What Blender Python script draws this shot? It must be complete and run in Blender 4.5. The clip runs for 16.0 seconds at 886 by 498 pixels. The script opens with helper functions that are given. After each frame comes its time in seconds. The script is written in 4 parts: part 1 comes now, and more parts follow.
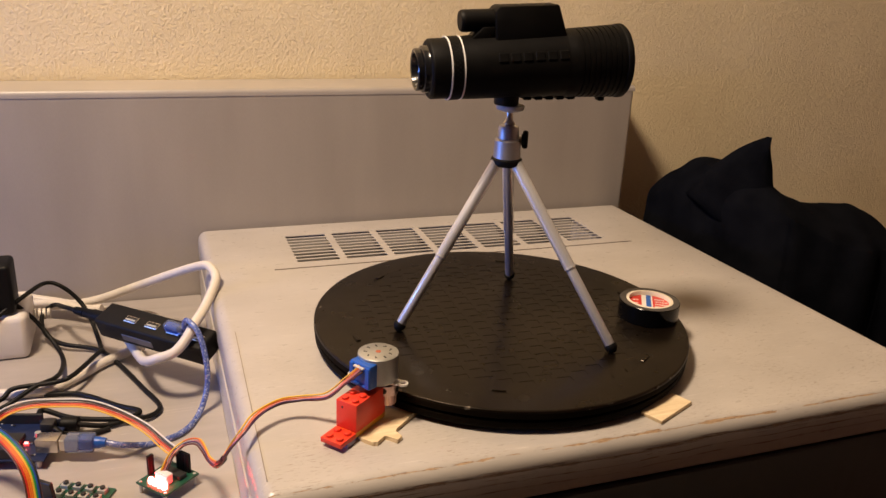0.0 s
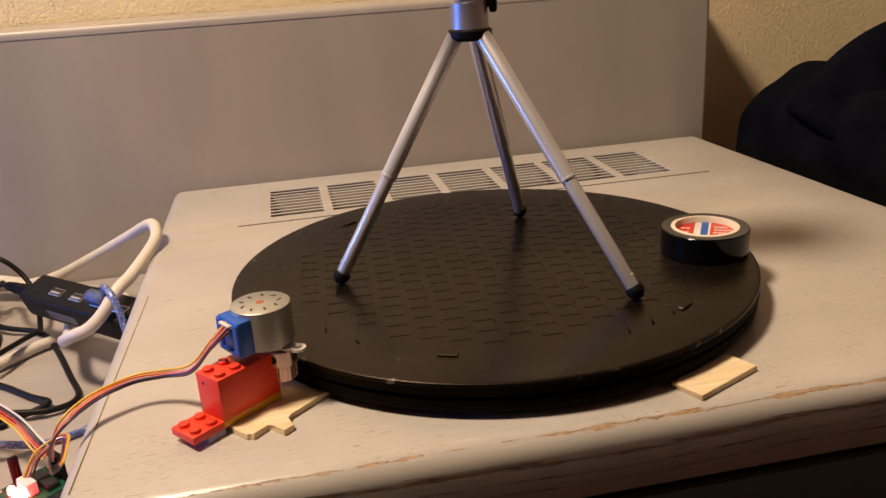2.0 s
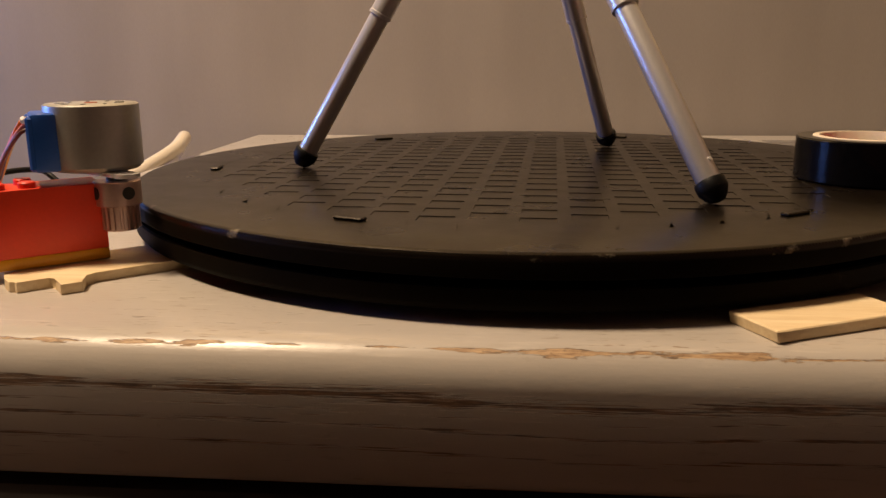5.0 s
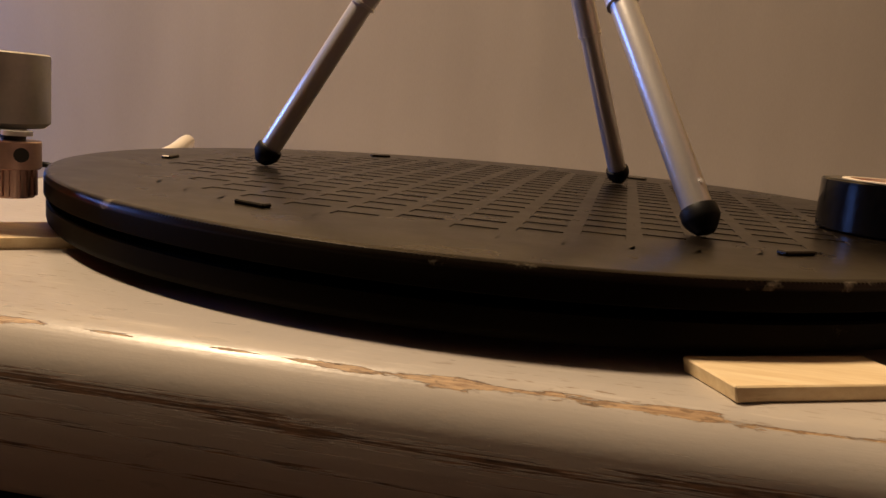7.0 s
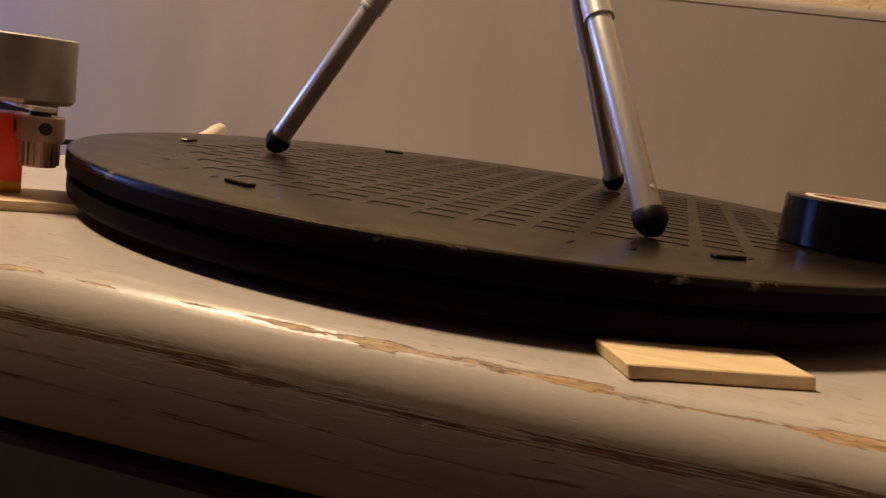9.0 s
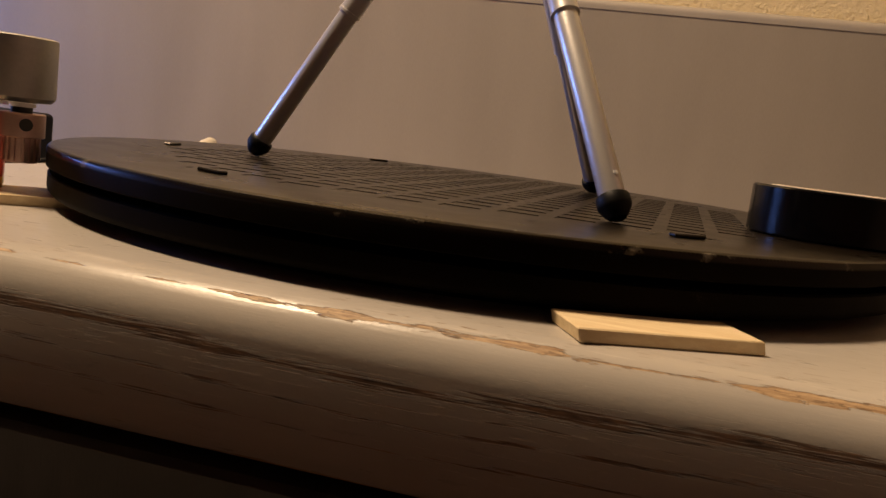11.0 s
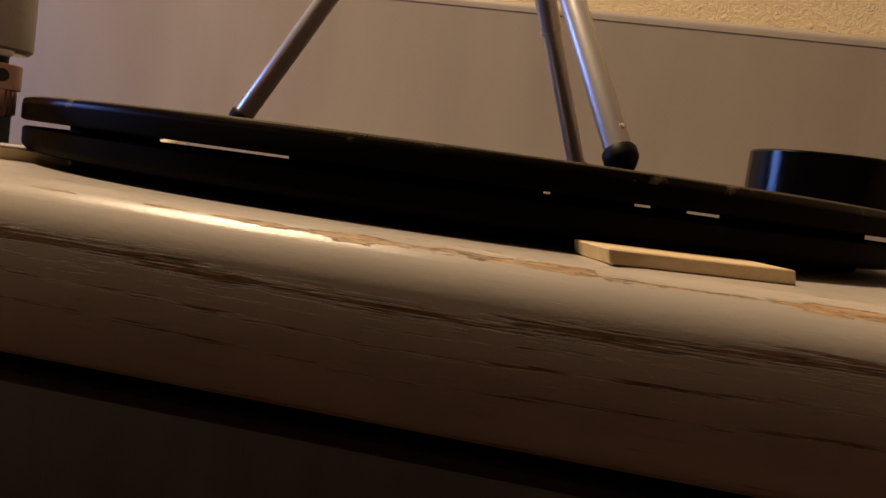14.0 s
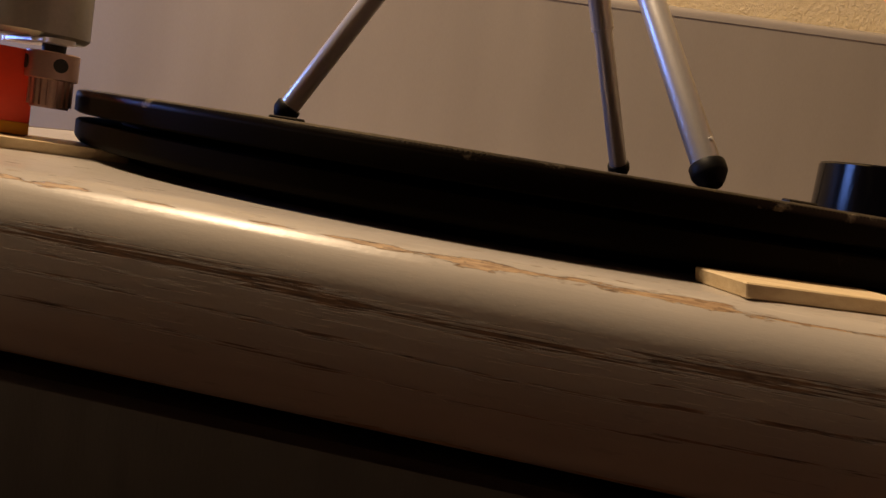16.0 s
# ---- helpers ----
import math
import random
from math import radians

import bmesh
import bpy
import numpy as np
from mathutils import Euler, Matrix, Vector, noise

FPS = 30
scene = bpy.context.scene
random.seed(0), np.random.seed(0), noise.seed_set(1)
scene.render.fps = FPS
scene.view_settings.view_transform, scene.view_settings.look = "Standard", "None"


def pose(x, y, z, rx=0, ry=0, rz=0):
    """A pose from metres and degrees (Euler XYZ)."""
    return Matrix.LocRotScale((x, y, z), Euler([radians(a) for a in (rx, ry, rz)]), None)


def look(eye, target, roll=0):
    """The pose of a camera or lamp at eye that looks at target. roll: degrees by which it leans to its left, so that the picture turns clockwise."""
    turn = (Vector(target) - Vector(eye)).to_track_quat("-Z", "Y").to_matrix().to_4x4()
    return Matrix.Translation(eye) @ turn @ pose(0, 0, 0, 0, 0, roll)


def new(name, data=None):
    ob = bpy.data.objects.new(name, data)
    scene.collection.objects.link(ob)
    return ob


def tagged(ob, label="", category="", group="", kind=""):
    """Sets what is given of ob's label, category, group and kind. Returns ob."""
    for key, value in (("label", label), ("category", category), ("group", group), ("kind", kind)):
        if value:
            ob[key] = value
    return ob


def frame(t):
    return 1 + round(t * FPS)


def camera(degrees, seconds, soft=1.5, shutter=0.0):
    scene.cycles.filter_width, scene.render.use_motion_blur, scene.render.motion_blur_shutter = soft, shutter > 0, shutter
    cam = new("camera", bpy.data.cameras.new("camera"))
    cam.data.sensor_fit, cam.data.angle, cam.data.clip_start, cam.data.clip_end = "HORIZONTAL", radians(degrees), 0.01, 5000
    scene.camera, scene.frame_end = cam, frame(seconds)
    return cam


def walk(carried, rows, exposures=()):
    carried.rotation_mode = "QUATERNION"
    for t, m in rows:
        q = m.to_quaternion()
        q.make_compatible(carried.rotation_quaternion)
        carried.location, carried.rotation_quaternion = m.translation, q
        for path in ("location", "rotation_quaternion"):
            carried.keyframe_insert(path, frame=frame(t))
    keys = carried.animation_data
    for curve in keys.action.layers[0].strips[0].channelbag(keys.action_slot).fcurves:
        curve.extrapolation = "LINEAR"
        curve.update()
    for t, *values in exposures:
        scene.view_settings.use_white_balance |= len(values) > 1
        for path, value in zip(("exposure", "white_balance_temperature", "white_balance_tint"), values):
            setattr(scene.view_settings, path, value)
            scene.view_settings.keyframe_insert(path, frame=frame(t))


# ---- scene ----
LENS = 56.36
cam = camera(LENS, 16.0, 1.5)
PATH = [
    (0.0, pose(-0.2640, -0.5615, 0.2980, 70.03, -2.62, -19.54)),
    (0.5, pose(-0.2464, -0.5494, 0.2836, 70.00, -2.18, -19.40)),
    (1.0, pose(-0.1994, -0.5117, 0.2576, 69.97, -0.97, -19.19)),
    (1.5, pose(-0.1477, -0.4692, 0.2192, 70.05, 1.54, -15.61)),
    (2.0, pose(-0.1101, -0.4454, 0.1915, 70.17, 3.52, -11.53)),
    (2.5, pose(-0.0839, -0.4342, 0.1681, 70.70, 5.13, -7.24)),
    (3.0, pose(-0.0604, -0.4180, 0.1410, 71.75, 3.86, -2.65)),
    (3.5, pose(-0.0457, -0.3990, 0.1192, 72.39, 3.08, -0.33)),
    (6.0, pose(0.0091, -0.3012, 0.0434, 79.20, -2.13, 8.18)),
    (6.5, pose(0.0104, -0.2943, 0.0419, 79.79, -3.76, 9.07)),
    (7.0, pose(0.0245, -0.2933, 0.0441, 80.35, -4.74, 10.12)),
    (7.5, pose(0.0320, -0.3116, 0.0498, 80.39, -5.97, 11.34)),
    (8.0, pose(0.0441, -0.3101, 0.0475, 80.37, -6.73, 12.65)),
    (10.5, pose(0.0533, -0.3085, 0.0426, 80.22, -8.03, 14.14)),
    (11.0, pose(0.0604, -0.3125, 0.0358, 82.17, -7.21, 13.92)),
    (11.5, pose(0.0651, -0.3200, 0.0344, 83.41, -7.24, 13.71)),
    (12.0, pose(0.0637, -0.3181, 0.0271, 84.12, -7.15, 13.35)),
    (12.5, pose(0.0610, -0.3165, 0.0212, 84.90, -7.25, 12.71)),
    (13.0, pose(0.0547, -0.3117, 0.0174, 84.97, -7.33, 11.89)),
    (13.5, pose(0.0524, -0.3108, 0.0155, 85.01, -7.49, 11.40)),
    (14.0, pose(0.0493, -0.3090, 0.0119, 84.95, -7.79, 10.75)),
    (14.5, pose(0.0430, -0.3067, 0.0118, 84.64, -8.13, 10.16)),
    (15.0, pose(0.0302, -0.3041, 0.0115, 84.60, -8.58, 9.91)),
    (15.5, pose(0.0231, -0.3039, 0.0130, 84.54, -9.03, 9.57)),
    (16.0, pose(0.0200, -0.3062, 0.0163, 83.52, -9.25, 9.21)),
]
EXPOSURES = [(0.0, 0.03, 6400, 10), (3.5, -0.02, 6600, 10), (6.0, -0.06, 7300, 10), (10.5, -0.13, 7400, 10), (16.0, -0.24, 7500, 10)]
walk(cam, PATH, EXPOSURES)

# ---------------------------------------------------------------- light
world = bpy.data.worlds.new("world")
scene.world = world
world.use_nodes = True
world.node_tree.nodes["Background"].inputs[0].default_value = (1.0, 0.8, 0.6, 1)
world.node_tree.nodes["Background"].inputs[1].default_value = 0.02


def lamp(name, kind, loc, power, colour, size, target=None):
    data = bpy.data.lights.new(name, kind)
    data.energy, data.color = power, colour
    ob = new(name, data)
    if kind == "SPOT":
        data.shadow_soft_size, data.spot_size, data.spot_blend = size, radians(125), 0.7
        ob.matrix_world = look(loc, target)
    else:
        data.shape, data.size, data.size_y = "RECTANGLE", size, size * 0.6
        ob.matrix_world = look(loc, target)
    return ob


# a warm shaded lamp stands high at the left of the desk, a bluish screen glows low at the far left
lamp("lamp_light", "SPOT", (-0.60, -0.155, 1.25), 109.0, (1.0, 0.765, 0.54), 0.12, (0.76, 0.28, 0.16))
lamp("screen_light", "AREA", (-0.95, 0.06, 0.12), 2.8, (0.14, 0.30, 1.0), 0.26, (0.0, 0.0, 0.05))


# ---------------------------------------------------------------- materials
class Nodes:
    def __init__(self, name):
        self.m = bpy.data.materials.new(name)
        self.m.use_nodes = True
        self.t = self.m.node_tree
        self.b = self.t.nodes["Principled BSDF"]
        self.pos = self.t.nodes.new("ShaderNodeTexCoord").outputs["Object"]

    def put(self, socket, value):
        if hasattr(value, "is_linked"):
            self.t.links.new(value, socket)
        elif isinstance(value, (tuple, list)) and len(value) == 3 and socket.type == "RGBA":
            socket.default_value = (*value, 1)
        else:
            socket.default_value = value

    def math(self, op, a, b=0.0, clamp=False):
        n = self.t.nodes.new("ShaderNodeMath")
        n.operation, n.use_clamp = op, clamp
        self.put(n.inputs[0], a)
        self.put(n.inputs[1], b)
        return n.outputs[0]

    def xyz(self):
        n = self.t.nodes.new("ShaderNodeSeparateXYZ")
        self.put(n.inputs[0], self.pos)
        return n.outputs

    def noise(self, scale, stretch=(1, 1, 1), detail=4.0, rough=0.55):
        mp = self.t.nodes.new("ShaderNodeMapping")
        self.put(mp.inputs["Vector"], self.pos)
        mp.inputs["Scale"].default_value = stretch
        n = self.t.nodes.new("ShaderNodeTexNoise")
        self.put(n.inputs["Vector"], mp.outputs[0])
        n.inputs["Scale"].default_value, n.inputs["Detail"].default_value, n.inputs["Roughness"].default_value = scale, detail, rough
        return n.outputs["Fac"]

    def ramp(self, v, lo, hi):
        n = self.t.nodes.new("ShaderNodeMapRange")
        self.put(n.inputs[0], v)
        n.inputs[1].default_value, n.inputs[2].default_value = lo, hi
        return n.outputs[0]

    def mix(self, f, a, b):
        n = self.t.nodes.new("ShaderNodeMix")
        n.data_type = "RGBA"
        self.put(n.inputs[0], f)
        self.put(n.inputs[6], a)
        self.put(n.inputs[7], b)
        return n.outputs[2]

    def bump(self, h, strength, distance, normal=None):
        n = self.t.nodes.new("ShaderNodeBump")
        self.put(n.inputs["Height"], h)
        n.inputs["Strength"].default_value, n.inputs["Distance"].default_value = strength, distance
        if normal is not None:
            self.put(n.inputs["Normal"], normal)
        return n.outputs[0]

    def done(self, colour, rough=0.5, metal=0.0, normal=None):
        self.put(self.b.inputs["Base Color"], colour)
        self.put(self.b.inputs["Roughness"], rough)
        self.put(self.b.inputs["Metallic"], metal)
        if normal is not None:
            self.put(self.b.inputs["Normal"], normal)
        return self.m


def simple(name, colour, rough=0.5, metal=0.0, vary=0.25, scale=60.0, grain=900.0, bump=0.05, stretch=(1, 1, 1), shine=0.5):
    """A plain surface with blotches, fine grain and slightly uneven gloss."""
    n = Nodes(name)
    n.b.inputs["Specular IOR Level"].default_value = shine
    big, fine = n.noise(scale, stretch), n.noise(grain, stretch, 3)
    f = n.ramp(n.math("ADD", big, n.math("MULTIPLY", fine, 0.5)), 0.45, 1.05)
    dark, light = tuple(c * (1 - vary) for c in colour), tuple(min(1, c * (1 + vary)) for c in colour)
    r = n.math("ADD", n.math("MULTIPLY", n.math("SUBTRACT", big, 0.5), 0.25), rough)
    return n.done(n.mix(f, dark, light), r, metal, n.bump(fine, bump, 0.0004))


def glow(name, colour, strength):
    n = Nodes(name)
    n.b.inputs["Emission Color"].default_value = (*colour, 1)
    n.b.inputs["Emission Strength"].default_value = strength
    return n.done(colour, 0.4)


def clear(name, colour, rough=0.08, through_light=0.85):
    n = Nodes(name)
    n.b.inputs["Transmission Weight"].default_value = through_light
    n.b.inputs["IOR"].default_value = 1.45
    return n.done(colour, rough)


def cabinet_paint():
    """Beige-grey brushed paint over wood: rubbed through to tan wood on the upper front curve, cracked along the grain lower down."""
    n = Nodes("cabinet_paint")
    x, y, z = n.xyz()
    base = n.mix(n.ramp(n.noise(9, (1, 2, 2)), 0.3, 0.7), (0.41, 0.375, 0.338), (0.49, 0.452, 0.414))
    upper = n.ramp(z, -0.0075, -0.0030)
    streak = n.math("MULTIPLY", n.ramp(n.noise(45, (1, 14, 14), 5), 0.60, 0.76), upper)
    base = n.mix(n.math("MULTIPLY", streak, 0.45), base, (0.68, 0.64, 0.58))
    dirt = n.math("MULTIPLY", n.ramp(n.noise(160, (1, 9, 9), 4), 0.66, 0.78), upper)
    base = n.mix(n.math("MULTIPLY", dirt, 0.35), base, (0.25, 0.20, 0.16))
    # short brown pores along the grain, crowded towards the front
    pore = n.ramp(n.noise(1, (150, 1250, 1), 2, 0.5), 0.615, 0.665)
    where = n.math("MULTIPLY", n.ramp(n.noise(14, (1, 1, 1), 3), 0.42, 0.60), n.math("MULTIPLY", n.ramp(y, 0.06, -0.10), n.math("GREATER_THAN", z, -0.0025)))
    base = n.mix(n.math("MULTIPLY", n.math("MULTIPLY", pore, where), 0.75), base, (0.20, 0.135, 0.085))
    # worn strip on the curve: a thin broken line of bare wood
    d = n.math("DIVIDE", n.math("ABSOLUTE", n.math("ADD", n.math("ADD", y, 0.1584), n.math("MULTIPLY", n.math("SUBTRACT", n.noise(22, (1, 0.1, 0.1), 2), 0.5), 0.0022))), 0.00095)
    amount = n.math("ADD", n.math("MULTIPLY", n.noise(30, (1, 0.1, 0.1), 3), 1.0), n.math("MULTIPLY", n.noise(520, (0.16, 1.3, 1.3), 7, 0.68), 1.0))
    level = n.math("SUBTRACT", amount, n.math("MULTIPLY", d, 0.26))
    worn = n.ramp(level, 0.915, 0.955)
    pits = n.math("MULTIPLY", n.ramp(n.noise(1000, (0.35, 1.2, 1.2), 3), 0.555, 0.62), n.ramp(level, 0.80, 0.95))
    wood = n.mix(n.ramp(n.noise(600, (0.35, 3, 3), 5), 0.3, 0.7), (0.22, 0.12, 0.055), (0.55, 0.38, 0.22))
    base = n.mix(n.math("MULTIPLY", worn, 0.95), base, wood)
    base = n.mix(n.math("MULTIPLY", pits, 0.6), base, (0.13, 0.08, 0.045))
    # open grain along the front face: many short grooves, crowded into one torn band and a few thin lines
    front = n.math("MULTIPLY", n.math("LESS_THAN", y, -0.1550), n.ramp(z, -0.0055, -0.0085))
    drift = n.math("MULTIPLY", n.math("SUBTRACT", n.noise(16, (1, 0.05, 0.05), 3), 0.5), 0.0026)
    sag = n.math("DIVIDE", n.math("SUBTRACT", x, 0.015), 0.042)
    sag = n.math("DIVIDE", 0.0036, n.math("ADD", 1.0, n.math("MULTIPLY", sag, sag)))
    zz = n.math("ADD", n.math("SUBTRACT", z, drift), sag)
    crowd = None
    for level_z, width, weight in ((-0.0102, 0.0030, 0.29), (-0.0140, 0.0007, 0.15), (-0.0176, 0.0010, 0.23), (-0.0232, 0.0010, 0.22)):
        near = n.math("SUBTRACT", 1.0, n.math("DIVIDE", n.math("ABSOLUTE", n.math("SUBTRACT", zz, level_z)), width))
        near = n.math("MULTIPLY", n.math("MAXIMUM", near, 0.0), weight)
        crowd = near if crowd is None else n.math("MAXIMUM", crowd, near)
    groove = n.math("ADD", n.noise(1, (62, 500, 3400), 5, 0.66), crowd)
    patch = n.math("MULTIPLY", n.math("SUBTRACT", n.noise(28, (1, 0.3, 0.3), 3), 0.5), 0.35)
    crack = n.math("MULTIPLY", n.ramp(n.math("ADD", groove, patch), 0.655, 0.715), front)
    crackcol = n.mix(n.ramp(n.noise(420, (0.4, 3, 3), 5), 0.35, 0.65), (0.050, 0.022, 0.011), (0.28, 0.15, 0.075))
    base = n.mix(n.math("MULTIPLY", crack, 0.9), base, crackcol)
    grain = n.noise(60, (0.6, 12, 20), 5)
    fine = n.noise(700, (1, 1, 1), 3)
    nn = n.bump(n.math("ADD", n.math("MULTIPLY", n.math("MULTIPLY", grain, upper), 0.6), n.math("MULTIPLY", fine, 0.45)), 0.16, 0.0005)
    nn = n.bump(n.noise(190, (0.4, 1.6, 1.6), 4, 0.6), 0.05, 0.0012, nn)
    nn = n.bump(n.math("SUBTRACT", 1.0, n.math("MAXIMUM", crack, n.math("MULTIPLY", worn, 0.6))), 0.6, 0.0007, nn)
    rough = n.math("ADD", n.math("MULTIPLY", n.noise(90, (1, 4, 4)), 0.16), n.math("MULTIPLY", n.math("MAXIMUM", worn, crack), 0.3))
    return n.done(base, n.math("ADD", rough, 0.22), 0.0, nn)


def black_plastic():
    """Black printed plastic with fine lines, dust, and pale rim patches, part rubbed wear, part painted glints."""
    n = Nodes("turntable_plastic")
    x, y, z = n.xyz()
    r = n.math("SQRT", n.math("ADD", n.math("MULTIPLY", x, x), n.math("MULTIPLY", y, y)))
    base = n.mix(n.ramp(n.noise(25), 0.35, 0.7), (0.0026, 0.0017, 0.0010), (0.0055, 0.0037, 0.0024))
    dust = n.ramp(n.noise(420, (1, 1, 1), 6, 0.7), 0.66, 0.80)
    base = n.mix(n.math("MULTIPLY", dust, 0.05), base, (0.25, 0.21, 0.17))
    # rim patches: rubbed plastic and lamp glints put into one pale colour
    rub_glint = n.math("MULTIPLY", n.math("MULTIPLY", n.math("GREATER_THAN", r, 0.1478), n.math("GREATER_THAN", z, 0.0160)), n.ramp(n.noise(130, (1, 1, 1), 5, 0.6), 0.64, 0.74))
    base = n.mix(n.math("MULTIPLY", rub_glint, 0.5), base, (0.40, 0.34, 0.27))
    scuff = n.math("MULTIPLY", n.ramp(n.noise(16, (1, 1, 1), 2), 0.60, 0.70), n.ramp(n.noise(650, (1, 1, 1), 4, 0.7), 0.58, 0.68))
    base = n.mix(n.math("MULTIPLY", scuff, 0.35), base, (0.30, 0.27, 0.23))
    rings = n.noise(900, (1, 1, 6), 2)
    nn = n.bump(rings, 0.12, 0.0003)
    n.b.inputs["Specular Tint"].default_value = (1.0, 0.84, 0.70, 1)
    # the sides are rougher than the pressed face
    side = n.ramp(z, 0.0167, 0.0160)
    n.put(n.b.inputs["Specular IOR Level"], n.math("SUBTRACT", 0.30, n.math("MULTIPLY", side, 0.27)))
    return n.done(base, n.math("ADD", n.math("ADD", n.math("MULTIPLY", n.noise(60), 0.2), 0.20), n.math("MULTIPLY", side, 0.30)), 0.0, nn)


def wallpaper():
    """Cream woodchip paper with small raised crumbs."""
    n = Nodes("woodchip_paper")
    crumbs = n.noise(330, (1, 1, 0.9), 6, 0.68)
    chips = n.math("MULTIPLY", n.ramp(n.noise(420, (1, 1, 0.8), 3, 0.5), 0.58, 0.68), n.ramp(n.noise(70), 0.42, 0.60))
    big = n.noise(7)
    base = n.mix(n.ramp(big, 0.3, 0.7), (0.72, 0.59, 0.37), (0.80, 0.665, 0.425))
    base = n.mix(n.math("MULTIPLY", chips, 0.3), base, (0.82, 0.70, 0.46))
    nn = n.bump(crumbs, 0.62, 0.0031)
    nn = n.bump(chips, 0.6, 0.0015, nn)
    return n.done(base, 0.8, 0.0, nn)


def raw_wood():
    n = Nodes("pale_plywood")
    f = n.noise(60, (1, 8, 8), 5)
    base = n.mix(n.ramp(f, 0.3, 0.7), (0.70, 0.53, 0.31), (0.84, 0.69, 0.46))
    return n.done(base, 0.6, 0.0, n.bump(n.noise(300, (1, 6, 6)), 0.3, 0.0003))


def cloth():
    n = Nodes("dark_fleece")
    base = n.mix(n.ramp(n.noise(30), 0.35, 0.7), (0.0028, 0.0032, 0.0048), (0.0058, 0.0063, 0.0088))
    n.b.inputs["Specular IOR Level"].default_value = 0.02
    return n.done(base, 0.95, 0.0, n.bump(n.noise(900, (1, 1, 1), 4), 0.6, 0.001))


def braid():
    """Clear blue sheath over a silver braid that shows in flecks."""
    n = Nodes("blue_cable")
    fleck = n.ramp(n.noise(650, (1, 1, 1), 3, 0.6), 0.52, 0.62)
    base = n.mix(n.ramp(n.noise(250), 0.35, 0.65), (0.045, 0.075, 0.26), (0.13, 0.17, 0.40))
    return n.done(n.mix(n.math("MULTIPLY", fleck, 0.6), base, (0.56, 0.59, 0.70)), 0.18)


def desk_paint():
    """Grey brushed paint with a few pale scratches."""
    n = Nodes("desk_paint")
    base = n.mix(n.ramp(n.noise(8, (1, 6, 6)), 0.3, 0.7), (0.375, 0.338, 0.314), (0.455, 0.410, 0.382))
    line = n.ramp(n.noise(1, (14, 420, 1), 3, 0.6), 0.655, 0.70)
    base = n.mix(n.math("MULTIPLY", n.math("MULTIPLY", line, n.ramp(n.noise(9), 0.45, 0.62)), 0.7), base, (0.64, 0.58, 0.52))
    return n.done(base, n.math("ADD", n.math("MULTIPLY", n.noise(60, (1, 4, 1)), 0.2), 0.28), 0.0, n.bump(n.noise(300, (1, 6, 6), 3), 0.08, 0.0004))


PAINT = cabinet_paint()
PANEL = simple("panel_paint", (0.365, 0.322, 0.279), 0.42, 0, 0.09, 7, 500, 0.08, (3, 3, 0.5))
DESK = desk_paint()
# near-black tone: the shade on the cabinet below its slab, put into the colour
DRAWER_SHADE = simple("drawer_shade", (0.019, 0.015, 0.0125), 0.5, 0, 0.2, 20, 300, 0.15, (6, 6, 1))
# colour that paints the shade inside the vent and the gap
GAP_SHADE = simple("gap_shade", (0.010, 0.008, 0.0065), 0.8, 0, 0.3)
WALL = wallpaper()
CEIL = simple("ceiling_paint", (0.60, 0.54, 0.48), 0.9, 0, 0.05, 4)
PLAIN = simple("plain_wall_paint", (0.34, 0.245, 0.215), 0.85, 0, 0.06, 5)
CARPET = simple("floor_boards", (0.10, 0.055, 0.038), 0.6, 0, 0.3, 12, 200, 0.2, (1, 8, 1))
BLACK = black_plastic()
RUBBER = simple("black_rubber", (0.004, 0.004, 0.0045), 0.5, 0, 0.3, shine=0.18)
ARMOUR = simple("rubber_armour", (0.0024, 0.002, 0.0018), 0.55, 0, 0.25, 90, 1500, 0.25, shine=0.13)
HUBCASE = simple("hub_plastic", (0.008, 0.0075, 0.0075), 0.55, 0, 0.2, shine=0.18)
GLOSSB = simple("black_gloss", (0.008, 0.008, 0.009), 0.18, 0, 0.2)
WHITE = simple("white_print", (0.75, 0.73, 0.70), 0.5, 0, 0.06)
ALU = simple("brushed_aluminium", (0.77, 0.76, 0.76), 0.34, 0.60, 0.05, 12, 900, 0.12, (1, 1, 1))
DARKALU = simple("satin_aluminium", (0.58, 0.57, 0.58), 0.42, 0.75, 0.10, 50, 900, 0.10)
PLATE = simple("pale_plastic", (0.50, 0.49, 0.50), 0.45, 0, 0.1)
CAN = simple("motor_can", (0.44, 0.44, 0.42), 0.40, 0.75, 0.12, 70, 800, 0.1)
PINION = simple("pinion_metal", (0.60, 0.43, 0.39), 0.33, 0.9, 0.12)
REDP = simple("red_brick_plastic", (0.76, 0.045, 0.016), 0.42, 0, 0.08, 60, 900, 0.03)
YELP = simple("yellow_brick_plastic", (0.75, 0.36, 0.02), 0.3, 0, 0.08)
CLEARP = clear("clear_violet_plastic", (0.84, 0.76, 1.0), 0.12, 0.6)
BLUEP = simple("blue_plastic", (0.010, 0.085, 0.42), 0.38, 0, 0.12)
WOOD = raw_wood()
TAPE = simple("vinyl_tape", (0.002, 0.002, 0.0026), 0.13, 0, 0.2, 40, 1200, 0.08, (1, 1, 0.2), 0.25)
TAPETOP = simple("tape_winding", (0.055, 0.050, 0.046), 0.45, 0, 0.25)
CORE = simple("cardboard_core", (0.72, 0.63, 0.50), 0.7, 0, 0.1)
LABRED = simple("label_red", (0.55, 0.03, 0.02), 0.35, 0, 0.15)
LABBLUE = simple("label_blue", (0.01, 0.10, 0.42), 0.35, 0, 0.1)
